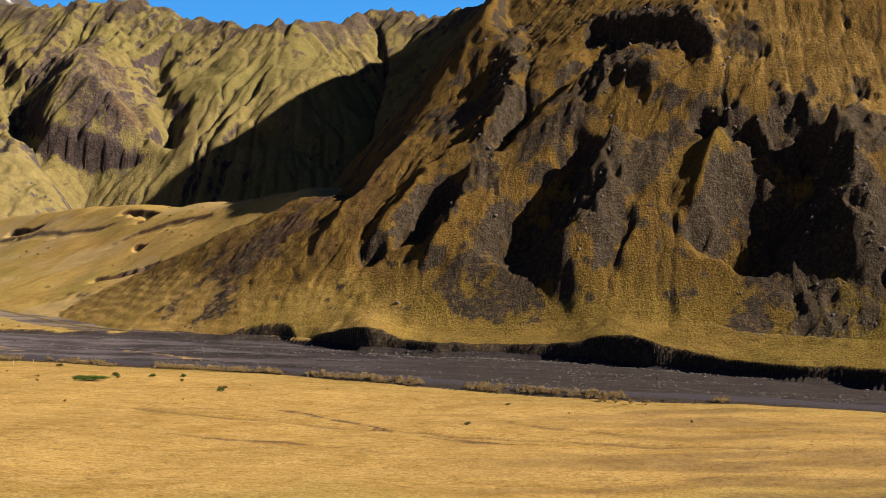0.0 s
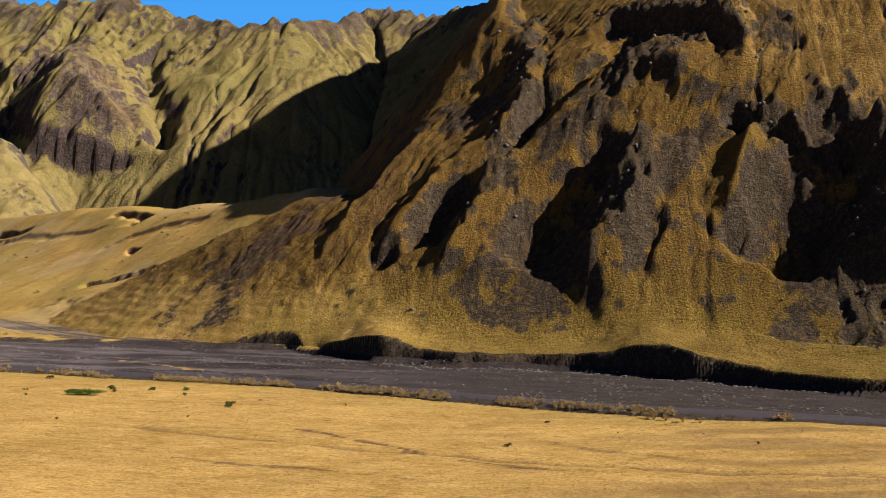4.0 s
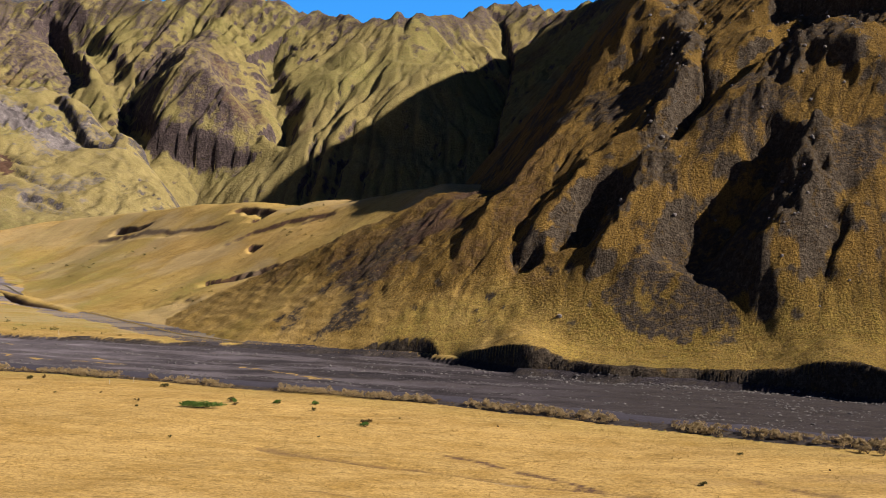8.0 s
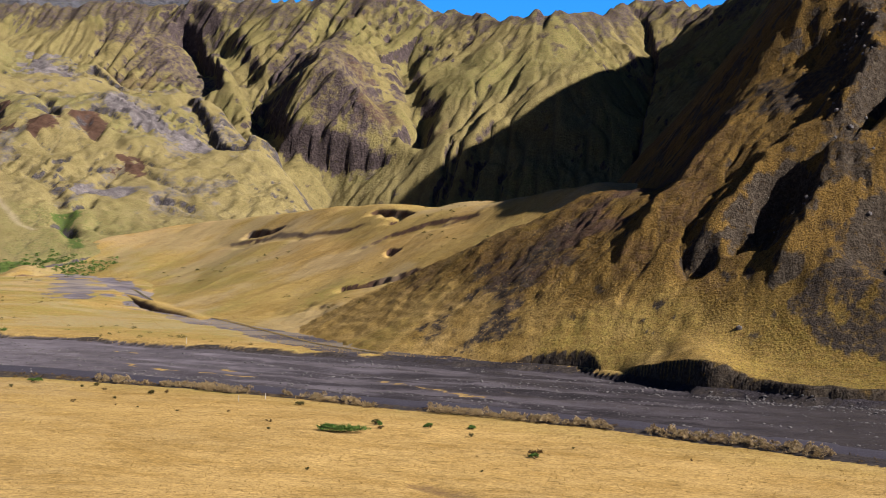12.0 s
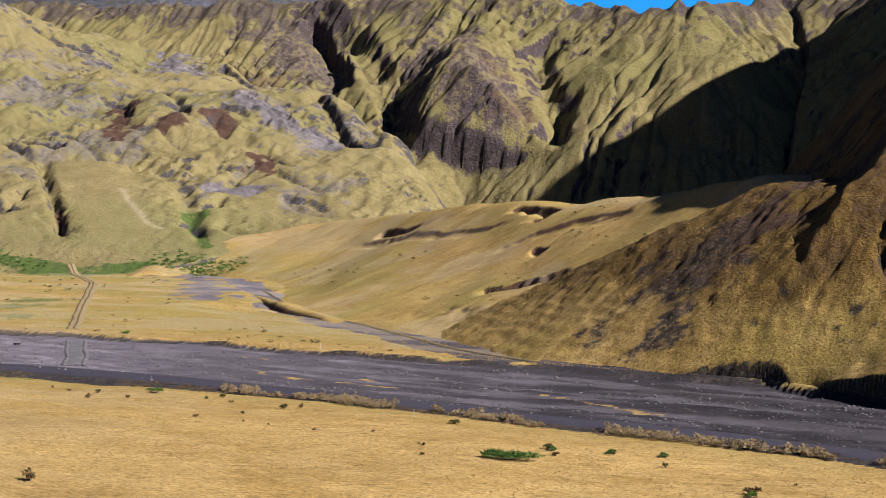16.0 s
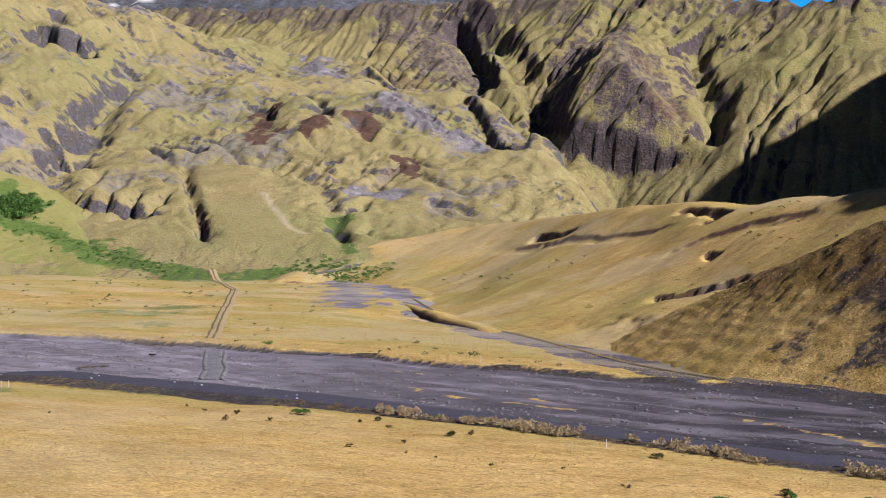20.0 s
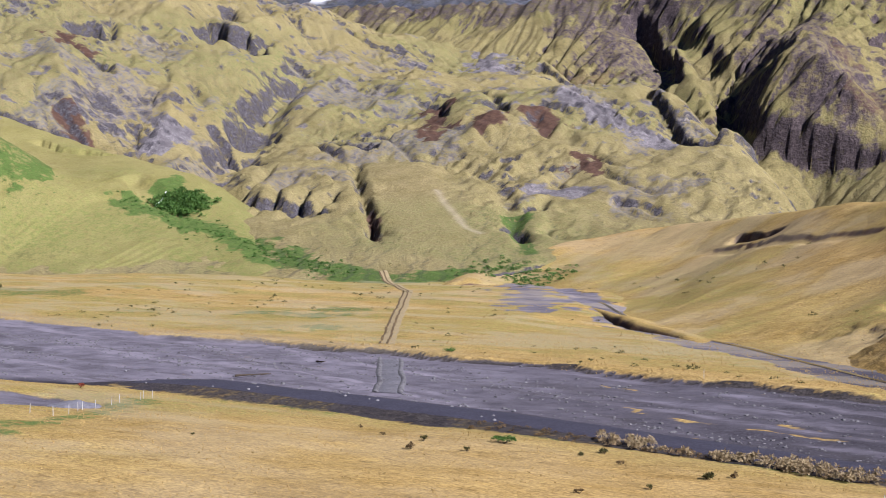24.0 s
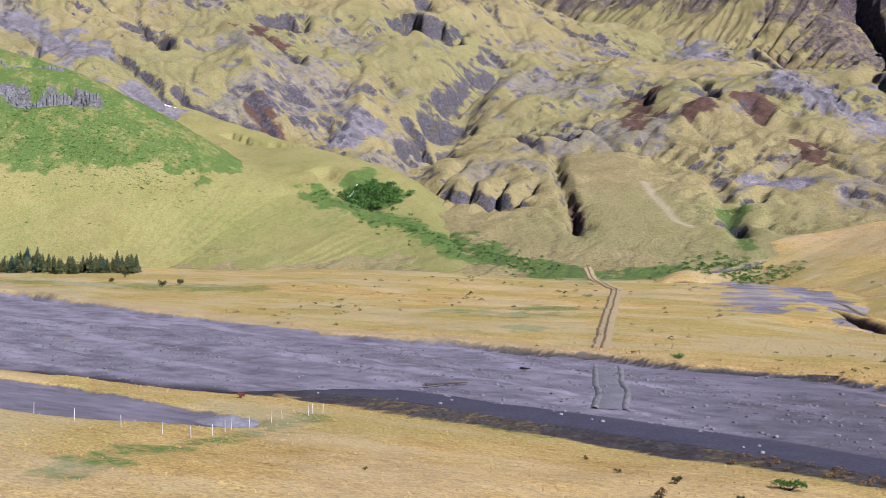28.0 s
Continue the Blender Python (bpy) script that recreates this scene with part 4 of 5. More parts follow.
def ground_masks(gx, gy, gz):
    near, far = banks(gx, gy)
    d, s, side, _ = along(STREAM, gx, gy)
    beyond = smooth(0, 20, -far)
    dike = smooth(-258, -226, gx)
    pit, _, _, _ = along(PIT, gx, gy + 1.5 * fbm(gx, gy, 12, 2, 24))
    pit = 1 - smooth(13.5, 15, pit)
    bar = patch(gx, gy, [(-420, 398), (-300, 387), (-262, 386), (-240, 389)], 4.5, 0.5, 6)
    islands = np.maximum.reduce([patch(gx, gy, [(-136, 424), (-129, 421), (-121, 415)], 0.9, 0.9, 5), patch(gx, gy, [(-95, 413), (-83, 402), (-66, 390)], 0.9, 0.9, 5), patch(gx, gy, [(-169, 434), (-156, 422), (-145, 418)], 0.9, 0.9, 5),
                                 0.9 * patch(gx, gy, [(-178, 458), (-171, 455)], 1.5, 0.4, 4), patch(gx, gy, [(-139, 416), (-122, 413)], 0.8, 0.9, 5), patch(gx, gy, [(29, 368), (37, 361)], 1.3, 0.5, 4),
                                 0.6 * smooth(0.95, 1.2, fbm(0.95 * gx - 0.3 * gy, 6 * (0.3 * gx + 0.95 * gy), 26, 3, 33)) * smooth(16, 24, near)])
    slope_of_dike = smooth(0.2, 1.2, near) * smooth(6, 4.5, near) * dike
    bare = np.clip(smooth(0.3, 1.4, near) * smooth(-0.4, 0.6, far), 0, 1) * (1 - np.clip(0.62 * islands + bar, 0, 1)) * (1 - 0.45 * slope_of_dike * smooth(-0.1, 0.4, fbm(gx, gy, 10, 3, 35)))
    run = d - 6.5 * smooth(0.2, 0.4, s) * (1 - smooth(0.75, 0.95, s)) + 3 * fbm(gx, gy, 9, 4, 32, 0.6)
    wet = smooth(1.0, -0.6, stream_bed(gx, gy)) * (1 - 0.7 * smooth(0.35, 0.7, fbm(gx, 3 * gy, 14, 3, 135)))
    fan = 0.85 * patch(gx, gy, [(-318, 738), (-282, 667), (-262, 622)], 9, 1.0, 9)
    bare = np.maximum.reduce([bare, 1 - smooth(4.0, 6.8, run), pit, wet, fan, smooth(-6, -4.5, far) * smooth(0, -1, -near) * smooth(-48, -36, gx)])
    green = np.maximum.reduce([0.5 * patch(gx, gy, [(-312, 548), (-302, 565)], 6, 0.7), patch(gx, gy, [(-415, 718), (-395, 720), (-379, 718)], 14, 0.5), patch(gx, gy, [(-380, 730), (-360, 730)], 10, 0.5),
                               patch(gx, gy, [(-336, 754), (-319, 759), (-299, 746)], 10, 0.6), 0.62 * patch(gx, gy, [(-203, 325), (-207, 337), (-214, 358), (-223, 381)], 3.2, 0.7, 6), 0.6 * patch(gx, gy, [(-500, 558), (-467, 574), (-429, 578)], 16, 0.7),
                               0.6 * patch(gx, gy, [(-207, 391), (-194, 389)], 1.6, 0.7, 5), 0.7 * patch(gx, gy, [(-321, 560), (-309, 561), (-312, 585)], 10, 0.9, 8), 0.7 * patch(gx, gy, [(-290, 519), (-281, 528)], 5, 0.9, 8),
                               patch(gx, gy, [(-380, 728), (-367, 729), (-360, 734)], 10, 0.8, 10), 0.42 * beyond * smooth(0.35, 0.8, fbm(gx, 2 * gy, 20, 4, 122)), 0.5 * smooth(-1.5, 0.5, near) * smooth(4.5, 2.5, near) * dike * smooth(-0.2, 0.4, fbm(gx, gy, 14, 3, 127))])
    moss = 0.7 * smooth(-0.1, 0.6, fbm(gx, gy, 60, 3, 112)) + 0.5 * smooth(-18, 0, near) * smooth(3, 0, near) + 1.0 * beyond * smooth(-0.3, 0.3, fbm(gx, 2.5 * gy, 34, 5, 113, 0.6)) + 0.4 * smooth(-90, -230, gx)
    furrow, _, _, _ = along([(-64, 284), (-36, 271), (-14, 263), (20, 250), (60, 238)], gx, gy + 1.5 * fbm(gx, gy, 12, 2, 23))
    # soil in furrows and banks; the meadow also gets darker and browner towards +x
    soil = np.maximum.reduce([0.55 * (1 - smooth(0.5, 2.2, furrow)), 0.7 * patch(gx, gy, [(-36, 289), (-21, 273), (-3, 254), (11, 246)], 1.0, 0.8, 6), 0.6 * patch(gx, gy, [(9, 276), (20, 263), (32, 255)], 0.8, 0.8, 6), 0.6 * patch(gx, gy, [(-50, 251), (-29, 245), (-7, 234)], 0.8, 0.9, 6), 0.5 * smooth(-90, 50, gx) * smooth(0, -6, near) * (0.6 + 0.4 * smooth(-0.4, 0.6, fbm(gx, 4 * gy, 24, 4, 125))), 0.3 * smooth(0.6, 0.9, fbm(gx, 4 * gy, 30, 3, 114)) * smooth(0, -4, near), 0.35 * slope_of_dike, 0.42 * smooth(-15, -4, far + 5 * fbm(gx, gy, 10, 4, 134)) * smooth(0.5, -1, far) * smooth(-190, -250, gx)])
    pale = 0.32 * beyond * smooth(-0.2, 0.6, fbm(gx, 2 * gy, 28, 5, 128, 0.6)) + 0.35 * smooth(-16, -3, far + 4 * fbm(gx, gy, 12, 3, 115)) * smooth(1, -1, far) * smooth(-200, -260, gx) + 0.5 * patch(gx, gy, [(-27, 266), (-22, 264)], 0.9, 0.3, 3) + 0.3 * smooth(-90, -220, gx) * smooth(0, -6, near) * smooth(-0.5, 0.7, fbm(gx, 2 * gy, 26, 5, 131, 0.6)) * (1 - pit)
    # dark lines along both cut banks: their shade is put into the colour
    cut = 0.95 * smooth(-0.7, -0.1, far + 0.9 * fbm(gx, gy, 8, 3, 123)) * smooth(1.4, 0.7, far) * smooth(-330, -240, gx)
    cut = np.maximum(cut, 0.95 * (1 - smooth(0.5, 1.3, np.abs(run - 6.2))) * (side > 0) * smooth(-0.3, 0.2, fbm(gx, gy, 12, 3, 126)))
    u, v = 0.95 * gx - 0.3 * gy, 0.3 * gx + 0.95 * gy
    bed = smooth(15, 20, near) * smooth(1, 4, far)
    streak = bed * smooth(0.1, 0.7, fbm(u, 7 * v, 45, 4, 132, 0.6))
    dark = bed * smooth(0.2, 0.8, fbm(u, 8 * v, 38, 4, 133, 0.6))
    # bed lighter upstream, darker downstream: sun on rough gravel put into its colour
    return {"rock": np.maximum.reduce([0.75 * slope_of_dike, cut, 0.42 * dark, 0.5 * bed * smooth(-70, 20, gx)]), "scree": bare, "soil": soil, "green": green, "moss": moss, "pale": pale, "dry": smooth(-60, -260, gx) * smooth(10, 16, near) + 0.9 * pit + 0.55 * streak * smooth(30, -90, gx)}


ground = sheet("ground", ground_height, -640, 200, 150, 760, 1.3, meadow, masks=ground_masks, step_y=0.9)
tagged(ground, "pale golden dry grass plain with a braided grey gravel river bed", "ground", kind="structure")
tagged(sheet("near_mountain", near_mountain_height, -190, 330, 315, 640, 0.8, slope, ground_height, masks=near_mountain_masks), "steep brown and mossy grass mountainside with dark rock ribs and shadowed gullies", "mountain", kind="structure")
# carries the added, mostly unseen mass that shades the valley head
tagged(sheet("mountain_shoulder", near_mountain_height, -60, 480, 636, 1300, 3.0, slope, ground_height, masks=near_mountain_masks), "high shoulder of the brown mountain, in shade on its valley side", "mountain", kind="structure")
tagged(sheet("saddle_hill", hillock_height, -345, -20, 430, 900, 1.0, meadow, ground_height, masks=hillock_masks), "low golden grass hill with dark eroded hollows", "hill", kind="structure")
tagged(sheet("cirque", cirque_height, -860, 200, 870, 1480, 1.6, far_slope, ground_height, masks=cirque_masks), "gullied mountain ridge of yellow moss and purple rock round the valley head", "mountain", kind="structure")
tagged(sheet("mid_hill", mid_hill_height, -1080, -240, 640, 1340, 1.5, hill_grass, ground_height, masks=mid_hill_masks), "lumpy yellow grass hills with grey rock bands and small gorges", "hill", kind="structure")
tagged(sheet("green_hill", green_hill_height, -900, -385, 540, 830, 1.0, green_grass, ground_height, masks=green_hill_masks), "grassy hill with green growth below a grey basalt cliff", "hill", kind="structure")
tagged(sheet("bench_hill", bench_height, -800, -425, 700, 900, 1.0, green_grass, ground_height, masks=bench_masks), "smooth pale grass bench above a gorge", "hill", kind="structure")
tagged(sheet("snow_mountain", snow_mountain_height, -2600, 300, 1700, 2400, 8.0, snowy, ground_height, masks=snow_mountain_masks), "far dark blue mountain with snow patches", "mountain", kind="structure")

far_ground = sheet("plain", lambda x, y: plain_height(np.clip(x, -900, 400), np.clip(y, 100, 900)) - 4.0, -4800, 4800, -4800, 4800, 60, meadow)
tagged(far_ground, "golden grassland that runs on out of view", "ground", kind="structure")

# ---- helpers for things ----
LANDS = (ground_height, near_mountain_height, hillock_height, mid_hill_height, green_hill_height, bench_height)


def land_top(x, y):
    x, y = np.atleast_1d(np.asarray(x, float)), np.atleast_1d(np.asarray(y, float))
    return np.maximum.reduce([f(x, y) for f in LANDS])


def raw_mesh(name, verts, faces, material, flat=False):
    """A mesh from arrays; faces all have the same number of corners."""
    verts, faces = np.asarray(verts, np.float32), np.asarray(faces, np.int32)
    me = bpy.data.meshes.new(name)
    k = faces.shape[1]
    me.vertices.add(len(verts))
    me.vertices.foreach_set("co", verts.ravel())
    me.loops.add(faces.size)
    me.loops.foreach_set("vertex_index", faces.ravel())
    me.polygons.add(len(faces))
    me.polygons.foreach_set("loop_start", np.arange(0, faces.size, k, dtype=np.int32))
    me.polygons.foreach_set("use_smooth", np.full(len(faces), not flat))
    me.update()
    me.validate()
    me.materials.append(material)
    return me


def part(name, me, parent, label="", at=None):
    ob = new(name, me)
    ob.parent = parent
    if at is not None:
        ob.matrix_basis = at
    if label:
        ob["label"] = label
    return ob


def bm_mesh(name, bm, material):
    me = bpy.data.meshes.new(name)
    bm.to_mesh(me)
    bm.free()
    me.materials.append(material)
    return me


rng = np.random.default_rng(7)


def leaves(count, sx, sy, sz, size, seed, lumps=5):
    """Many small pointed leaves in a low uneven heap: corners and triangles."""
    r = np.random.default_rng(seed)
    heads = np.stack([r.uniform(-0.62, 0.62, lumps) * sx, r.uniform(-0.55, 0.55, lumps) * sy, r.uniform(0.3, 0.75, lumps) * sz], 1)
    radius = r.uniform(0.28, 0.5, lumps)
    which = r.integers(0, lumps, count)
    out = r.normal(size=(count, 3))
    out /= np.linalg.norm(out, axis=1)[:, None]
    out[:, 2] = np.abs(out[:, 2]) * 0.9 - 0.15
    p = heads[which] + out * (radius[which] * r.uniform(0.6, 1.12, count))[:, None] * np.array([sx, sy, sz * 1.1])
    p[:, 2] = np.maximum(p[:, 2], 0.02)
    way = out + 0.9 * r.normal(size=(count, 3))
    way /= np.linalg.norm(way, axis=1)[:, None]
    wide = np.cross(way, r.normal(size=(count, 3)))
    wide /= np.maximum(np.linalg.norm(wide, axis=1), 1e-6)[:, None]
    s = size * r.uniform(0.6, 1.4, count)[:, None]
    v = np.stack([p - 0.25 * s * wide, p + 0.25 * s * wide, p + s * way], 1).reshape(-1, 3)
    v[:, 2] = np.maximum(v[:, 2], -0.03)
    return v, np.arange(3 * count).reshape(-1, 3)


def stems(name, count, reach, high, thick, seed, material):
    bm = bmesh.new()
    r = random.Random(seed)
    for _ in range(count):
        a, l = r.uniform(0, 6.28), r.uniform(0.4, 1.0)
        tip = Vector((math.cos(a) * reach * l, math.sin(a) * reach * l, high * r.uniform(0.6, 1.0)))
        made = bmesh.ops.create_cone(bm, cap_ends=True, segments=5, radius1=thick, radius2=thick * 0.35, depth=tip.length)["verts"]
        turn = tip.to_track_quat("Z", "Y").to_matrix().to_4x4()
        bmesh.ops.transform(bm, matrix=Matrix.Translation((0, 0, -0.05)) @ turn @ Matrix.Translation((0, 0, tip.length / 2)), verts=made)
    return bm_mesh(name, bm, material)


def shrub(leaf, wide, deep, high, seed, count=None, size=0.22):
    """A low shrub: thin stems under a ragged heap of leaves."""
    ob = new("shrub")
    count = count or int(140 + 130 * wide)
    v, f = leaves(count, wide / 2, deep / 2, high, size, seed, 4 + int(wide))
    part("foliage", raw_mesh("foliage", v, f, leaf, True), ob)
    part("stems", stems("stems", 5 + int(2 * wide), 0.4 * wide, 0.75 * high, 0.03, seed, bark_mat), ob, "thin brown stems")
    return ob


def put(ob, xy, turn=0.0, scale=1.0, sink=0.03):
    x, y = xy
    ob.matrix_basis = Matrix.Translation((x, y, float(land_top(x, y)[0]) - sink)) @ Matrix.Rotation(turn, 4, "Z") @ Matrix.Scale(scale, 4)
    return ob


# ---- the willow patch and the small shrubs of the plain ----
big = shrub(willow_leaf, 8.6, 4.4, 1.25, 11, 2600, 0.3)
big.name = "willow_thicket"
tagged(put(big, [(-82, 320)][0], 0.1), "broad bright green willow thicket low in the dry grass", "bush")
GREEN_SPOTS = [([(-70, 333)][0], 2.3), ([(-79, 332)][0], 2.0), ([(-63, 334)][0], 2.0), ([(-157, 367)][0], 4.0), ([(-128, 356)][0], 2.3), ([(-50, 309)][0], 2.4),
               ([(-224, 485)][0], 3.4), ([(-98, 353)][0], 2.0), ([(-78, 331)][0], 1.6)]
for k, (spot, wide) in enumerate(GREEN_SPOTS):
    ob = shrub(willow_leaf if k not in (1, 4, 7) else dull_leaf, wide, 0.7 * wide, 0.45 + 0.12 * wide, 20 + k)
    tagged(put(ob, spot, k), "small green willow shrub in the dry golden grass", "bush", "low shrubs on the plain")
BROWN_SPOTS = [([(-77, 327)][0], 1.4), ([(-62, 327)][0], 1.4), ([(-96, 328)][0], 0.9), ([(-94, 320)][0], 1.2), ([(-50, 311)][0], 2.6), ([(-158, 359)][0], 1.3), ([(-164, 356)][0], 1.6),
               ([(-145, 370)][0], 2.0), ([(-136, 339)][0], 1.2), ([(-131, 346)][0], 1.2), ([(-126, 359)][0], 1.4), ([(-115, 335)][0], 0.9), ([(-106, 336)][0], 0.8), ([(-123, 337)][0], 0.7),
               ([(-128, 339)][0], 0.7), ([(13, 295)][0], 1.4), ([(25, 283)][0], 0.7), ([(40, 279)][0], 0.6)]
BROWN_SPOTS += [([(47, 267)][0], 1.0), ([(4, 267)][0], 1.8), ([(-63, 334)][0], 1.2), ([(-45, 320)][0], 0.7), ([(-27, 317)][0], 0.7), ([(-56, 296)][0], 0.8), ([(-97, 329)][0], 0.7),
                ([(-79, 288)][0], 1.0), ([(-132, 284)][0], 2.6), ([(-189, 347)][0], 0.8), ([(-174, 367)][0], 1.0), ([(-166, 363)][0], 1.6), ([(-182, 375)][0], 0.9), ([(-146, 365)][0], 1.3), ([(-140, 362)][0], 1.2)]
kinds = [shrub(m, w, 0.75 * w, h, 60 + k, 170, 0.17) for k, (m, w, h) in enumerate([(brown_leaf, 1.0, 0.5), (dull_leaf, 1.0, 0.6), (brown_leaf, 1.0, 0.7), (dull_leaf, 1.0, 0.45)])]
for k, (spot, wide) in enumerate(BROWN_SPOTS):
    ob = kinds[k] if k < 4 else copy_thing(kinds[k % 4], Matrix())
    tagged(put(ob, spot, 1.7 * k, 0.8 * wide), "small dull brown shrub scattered in the dry grass", "bush", "small brown shrubs on the plain")

# ---- dry brush on the slope of the dike ----
def scatter(name, spots, builder, material, label, category):
    """One object of stuff made of many small clumps; builder gives corners and triangles for a seed."""
    shapes = [builder(k) for k in range(6)]
    vs, fs, base = [], [], 0
    r = np.random.default_rng(5)
    for x, y, z, s in spots:
        v, f = shapes[r.integers(0, 6)]
        a = r.uniform(0, 6.28)
        c, d = math.cos(a), math.sin(a)
        w = v * s
        vs.append(np.stack([c * w[:, 0] - d * w[:, 1] + x, d * w[:, 0] + c * w[:, 1] + y, w[:, 2] + z], 1))
        fs.append(f + base)
        base += len(v)
    ob = new(name, raw_mesh(name, np.concatenate(vs), np.concatenate(fs), material, True))
    return tagged(ob, label, category, kind="stuff")


def spots_on(x, y, s, sink=0.03):
    return np.stack([x, y, land_top(x, y) - sink, s], 1)


n = 1500
bx = rng.uniform(-150, 60, n)
by = line_at(NEAR_BANK, bx) + rng.uniform(0.2, 4.5, n)
keep = fbm(bx, by, 9, 2, 36) > -0.15
scatter("dike_brush", spots_on(bx[keep], by[keep], rng.uniform(0.6, 1.5, keep.sum())), lambda k: leaves(70, 0.7, 0.7, 0.9, 0.22, 300 + k, 3), dry_leaf, "straw-coloured dry brush on the dark gravel slope of the dike", "brush")
bx = rng.uniform(-170, 90, 420)
by = line_at(NEAR_BANK, bx) + rng.uniform(0.0, 4.0, 420)
scatter("dike_weeds", spots_on(bx, by, rng.uniform(0.4, 0.9, 420)), lambda k: leaves(60, 0.8, 0.7, 0.6, 0.2, 320 + k, 3), brown_leaf, "reddish brown weeds on the gravel slope of the dike", "brush")
CLUMPS = [[(27, 305)][0], [(31, 302)][0], [(33, 299)][0], [(34, 298)][0], [(36, 296)][0], [(39, 294)][0], [(42, 293)][0]]
for k, spot in enumerate(CLUMPS):
    ob = shrub(dry_leaf, 1.9 + 0.25 * (k % 3), 1.7, 1.2 + 0.15 * (k % 2), 400 + k, 420, 0.22)
    tagged(put(ob, spot, k), "rounded straw-coloured dry shrub on the edge of the dike", "bush", "dry shrubs on the dike")

# ---- tussocks of the plain ----
def blades(k):
    r = np.random.default_rng(500 + k)
    c = 7
    a, lean = r.uniform(0, 6.28, c), r.uniform(0.1, 0.5, c)
    base = r.normal(0, 0.09, (c, 2))
    tip = np.stack([base[:, 0] + lean * np.cos(a) * 0.5, base[:, 1] + lean * np.sin(a) * 0.5, r.uniform(0.2, 0.48, c)], 1)
    wx, wy = -np.sin(a) * 0.06, np.cos(a) * 0.06
    z = np.zeros(c)
    v = np.stack([np.stack([base[:, 0] - wx, base[:, 1] - wy, z], 1), np.stack([base[:, 0] + wx, base[:, 1] + wy, z], 1), tip], 1).reshape(-1, 3)
    return v, np.arange(3 * c).reshape(-1, 3)


def field(count, x0, x1, deep, seed):
    r = np.random.default_rng(seed)
    x = r.uniform(x0, x1, count)
    y = line_at(NEAR_BANK, x) - 0.3 - deep * r.uniform(0, 1, count) ** 1.2
    keep = fbm(x, 2.6 * y, 9, 3, 37) + r.uniform(-0.6, 0.6, count) > -0.1
    keep &= along(PIT, x, y)[0] > 15
    return x[keep], y[keep]


tx, ty = field(42000, -280, 110, 110, 8)
tz = ground_height(tx, ty)
scatter("grass_tussocks", np.stack([tx, ty, tz - 0.02, rng.uniform(0.25, 0.6, len(tx))], 1), blades, straw, "short dry golden grass tussocks of the plain", "grass")
gx_, gy_ = rng.uniform(-420, -60, 14000), rng.uniform(0, 1, 14000)
gy_ = line_at(FAR_BANK, gx_) + 1 + 150 * gy_ ** 1.5
gz_ = land_top(gx_, gy_)
scatter("far_tussocks", np.stack([gx_, gy_, gz_ - 0.02, rng.uniform(0.4, 0.9, len(gx_))], 1), blades, straw, "dry golden grass tussocks across the river", "grass")

rr = np.random.default_rng(12)
bx, by = rr.uniform(-420, -90, 520), rr.uniform(0, 1, 520)
by = line_at(FAR_BANK, bx) + 2 + 230 * by ** 1.3
keep = (fbm(bx, by, 40, 3, 130) + rr.uniform(-0.5, 0.5, 520) > 0.05) & (along(STREAM, bx, by)[0] > 10)
bx, by = bx[keep], by[keep]
scatter("meadow_scrub", spots_on(bx, by, rr.uniform(0.5, 1.4, len(bx)) * rr.uniform(0.6, 1.2, len(bx))), lambda k: leaves(40, 1.0, 0.8, 0.7, 0.3, 390 + k, 3), dull_leaf, "small dark olive scrub dotted over the dry meadow", "scrub")

# ---- stones of the river bed ----
def stone_shape(seed, flat=0.6):
    bm = bmesh.new()
    bmesh.ops.create_icosphere(bm, subdivisions=1, radius=0.5)
    r = random.Random(seed)
    for v in bm.verts:
        v.co *= r.uniform(0.75, 1.15)
        v.co.z *= flat
    v = np.array([x.co[:] for x in bm.verts])
    f = np.array([[x.index for x in p.verts] for p in bm.faces])
    bm.free()
    return v, f


n = 20000
sx = rng.uniform(-420, 110, n)
sn = rng.uniform(13, 92, n)
sy = line_at(NEAR_BANK, sx) + sn
row = fbm(0.95 * sx - 0.3 * sy, 7 * (0.3 * sx + 0.95 * sy), 30, 3, 38) + rng.uniform(-0.45, 0.45, n)
keep = (banks(sx, sy)[1] > 1) & (row > 0.05)
sx, sy = sx[keep], sy[keep]
scatter("river_rubble", np.stack([sx, sy, ground_height(sx, sy) + 0.02, 0.25 + 0.75 * rng.uniform(0, 1, len(sx)) ** 4], 1), lambda k: stone_shape(700 + k), boulder_mat, "grey rubble strewn over the gravel river bed", "stones")
n = 700
sx = np.concatenate([rng.uniform(-25, 85, n)])
sy = line_at(FAR_BANK, sx) - rng.uniform(0.0, 5.0, n)
scatter("bank_boulders", np.stack([sx, sy, ground_height(sx, sy) + 0.05, 0.25 + 0.9 * rng.uniform(0, 1, n) ** 3], 1), lambda k: stone_shape(720 + k), boulder_mat, "dark boulders fallen from the cut bank", "stones")
STONES = [[(-171, 390)][0], [(-170, 392)][0], [(-192, 397)][0], [(-194, 398)][0], [(-199, 399)][0], [(-153, 405)][0], [(-187, 418)][0], [(-168, 388)][0], [(-166, 409)][0], [(-178, 417)][0],
          [(-236, 396)][0], [(-217, 401)][0], [(-274, 447)][0], [(-262, 422)][0], [(-216, 397)][0], [(-223, 397)][0]]
proto = []
for k in range(4):
    v, f = stone_shape(800 + k, 0.75)
    proto.append(raw_mesh("river_stone", v, f, stone_mat))
for k, spot in enumerate(STONES):
    ob = new("river_stone", proto[k % 4])
    put(ob, spot, k * 1.3, 0.45 + 0.35 * ((k * 7) % 5) / 4, -0.1)
    tagged(ob, "pale rounded stone lying on the dark gravel", "stone", "single stones by the road")

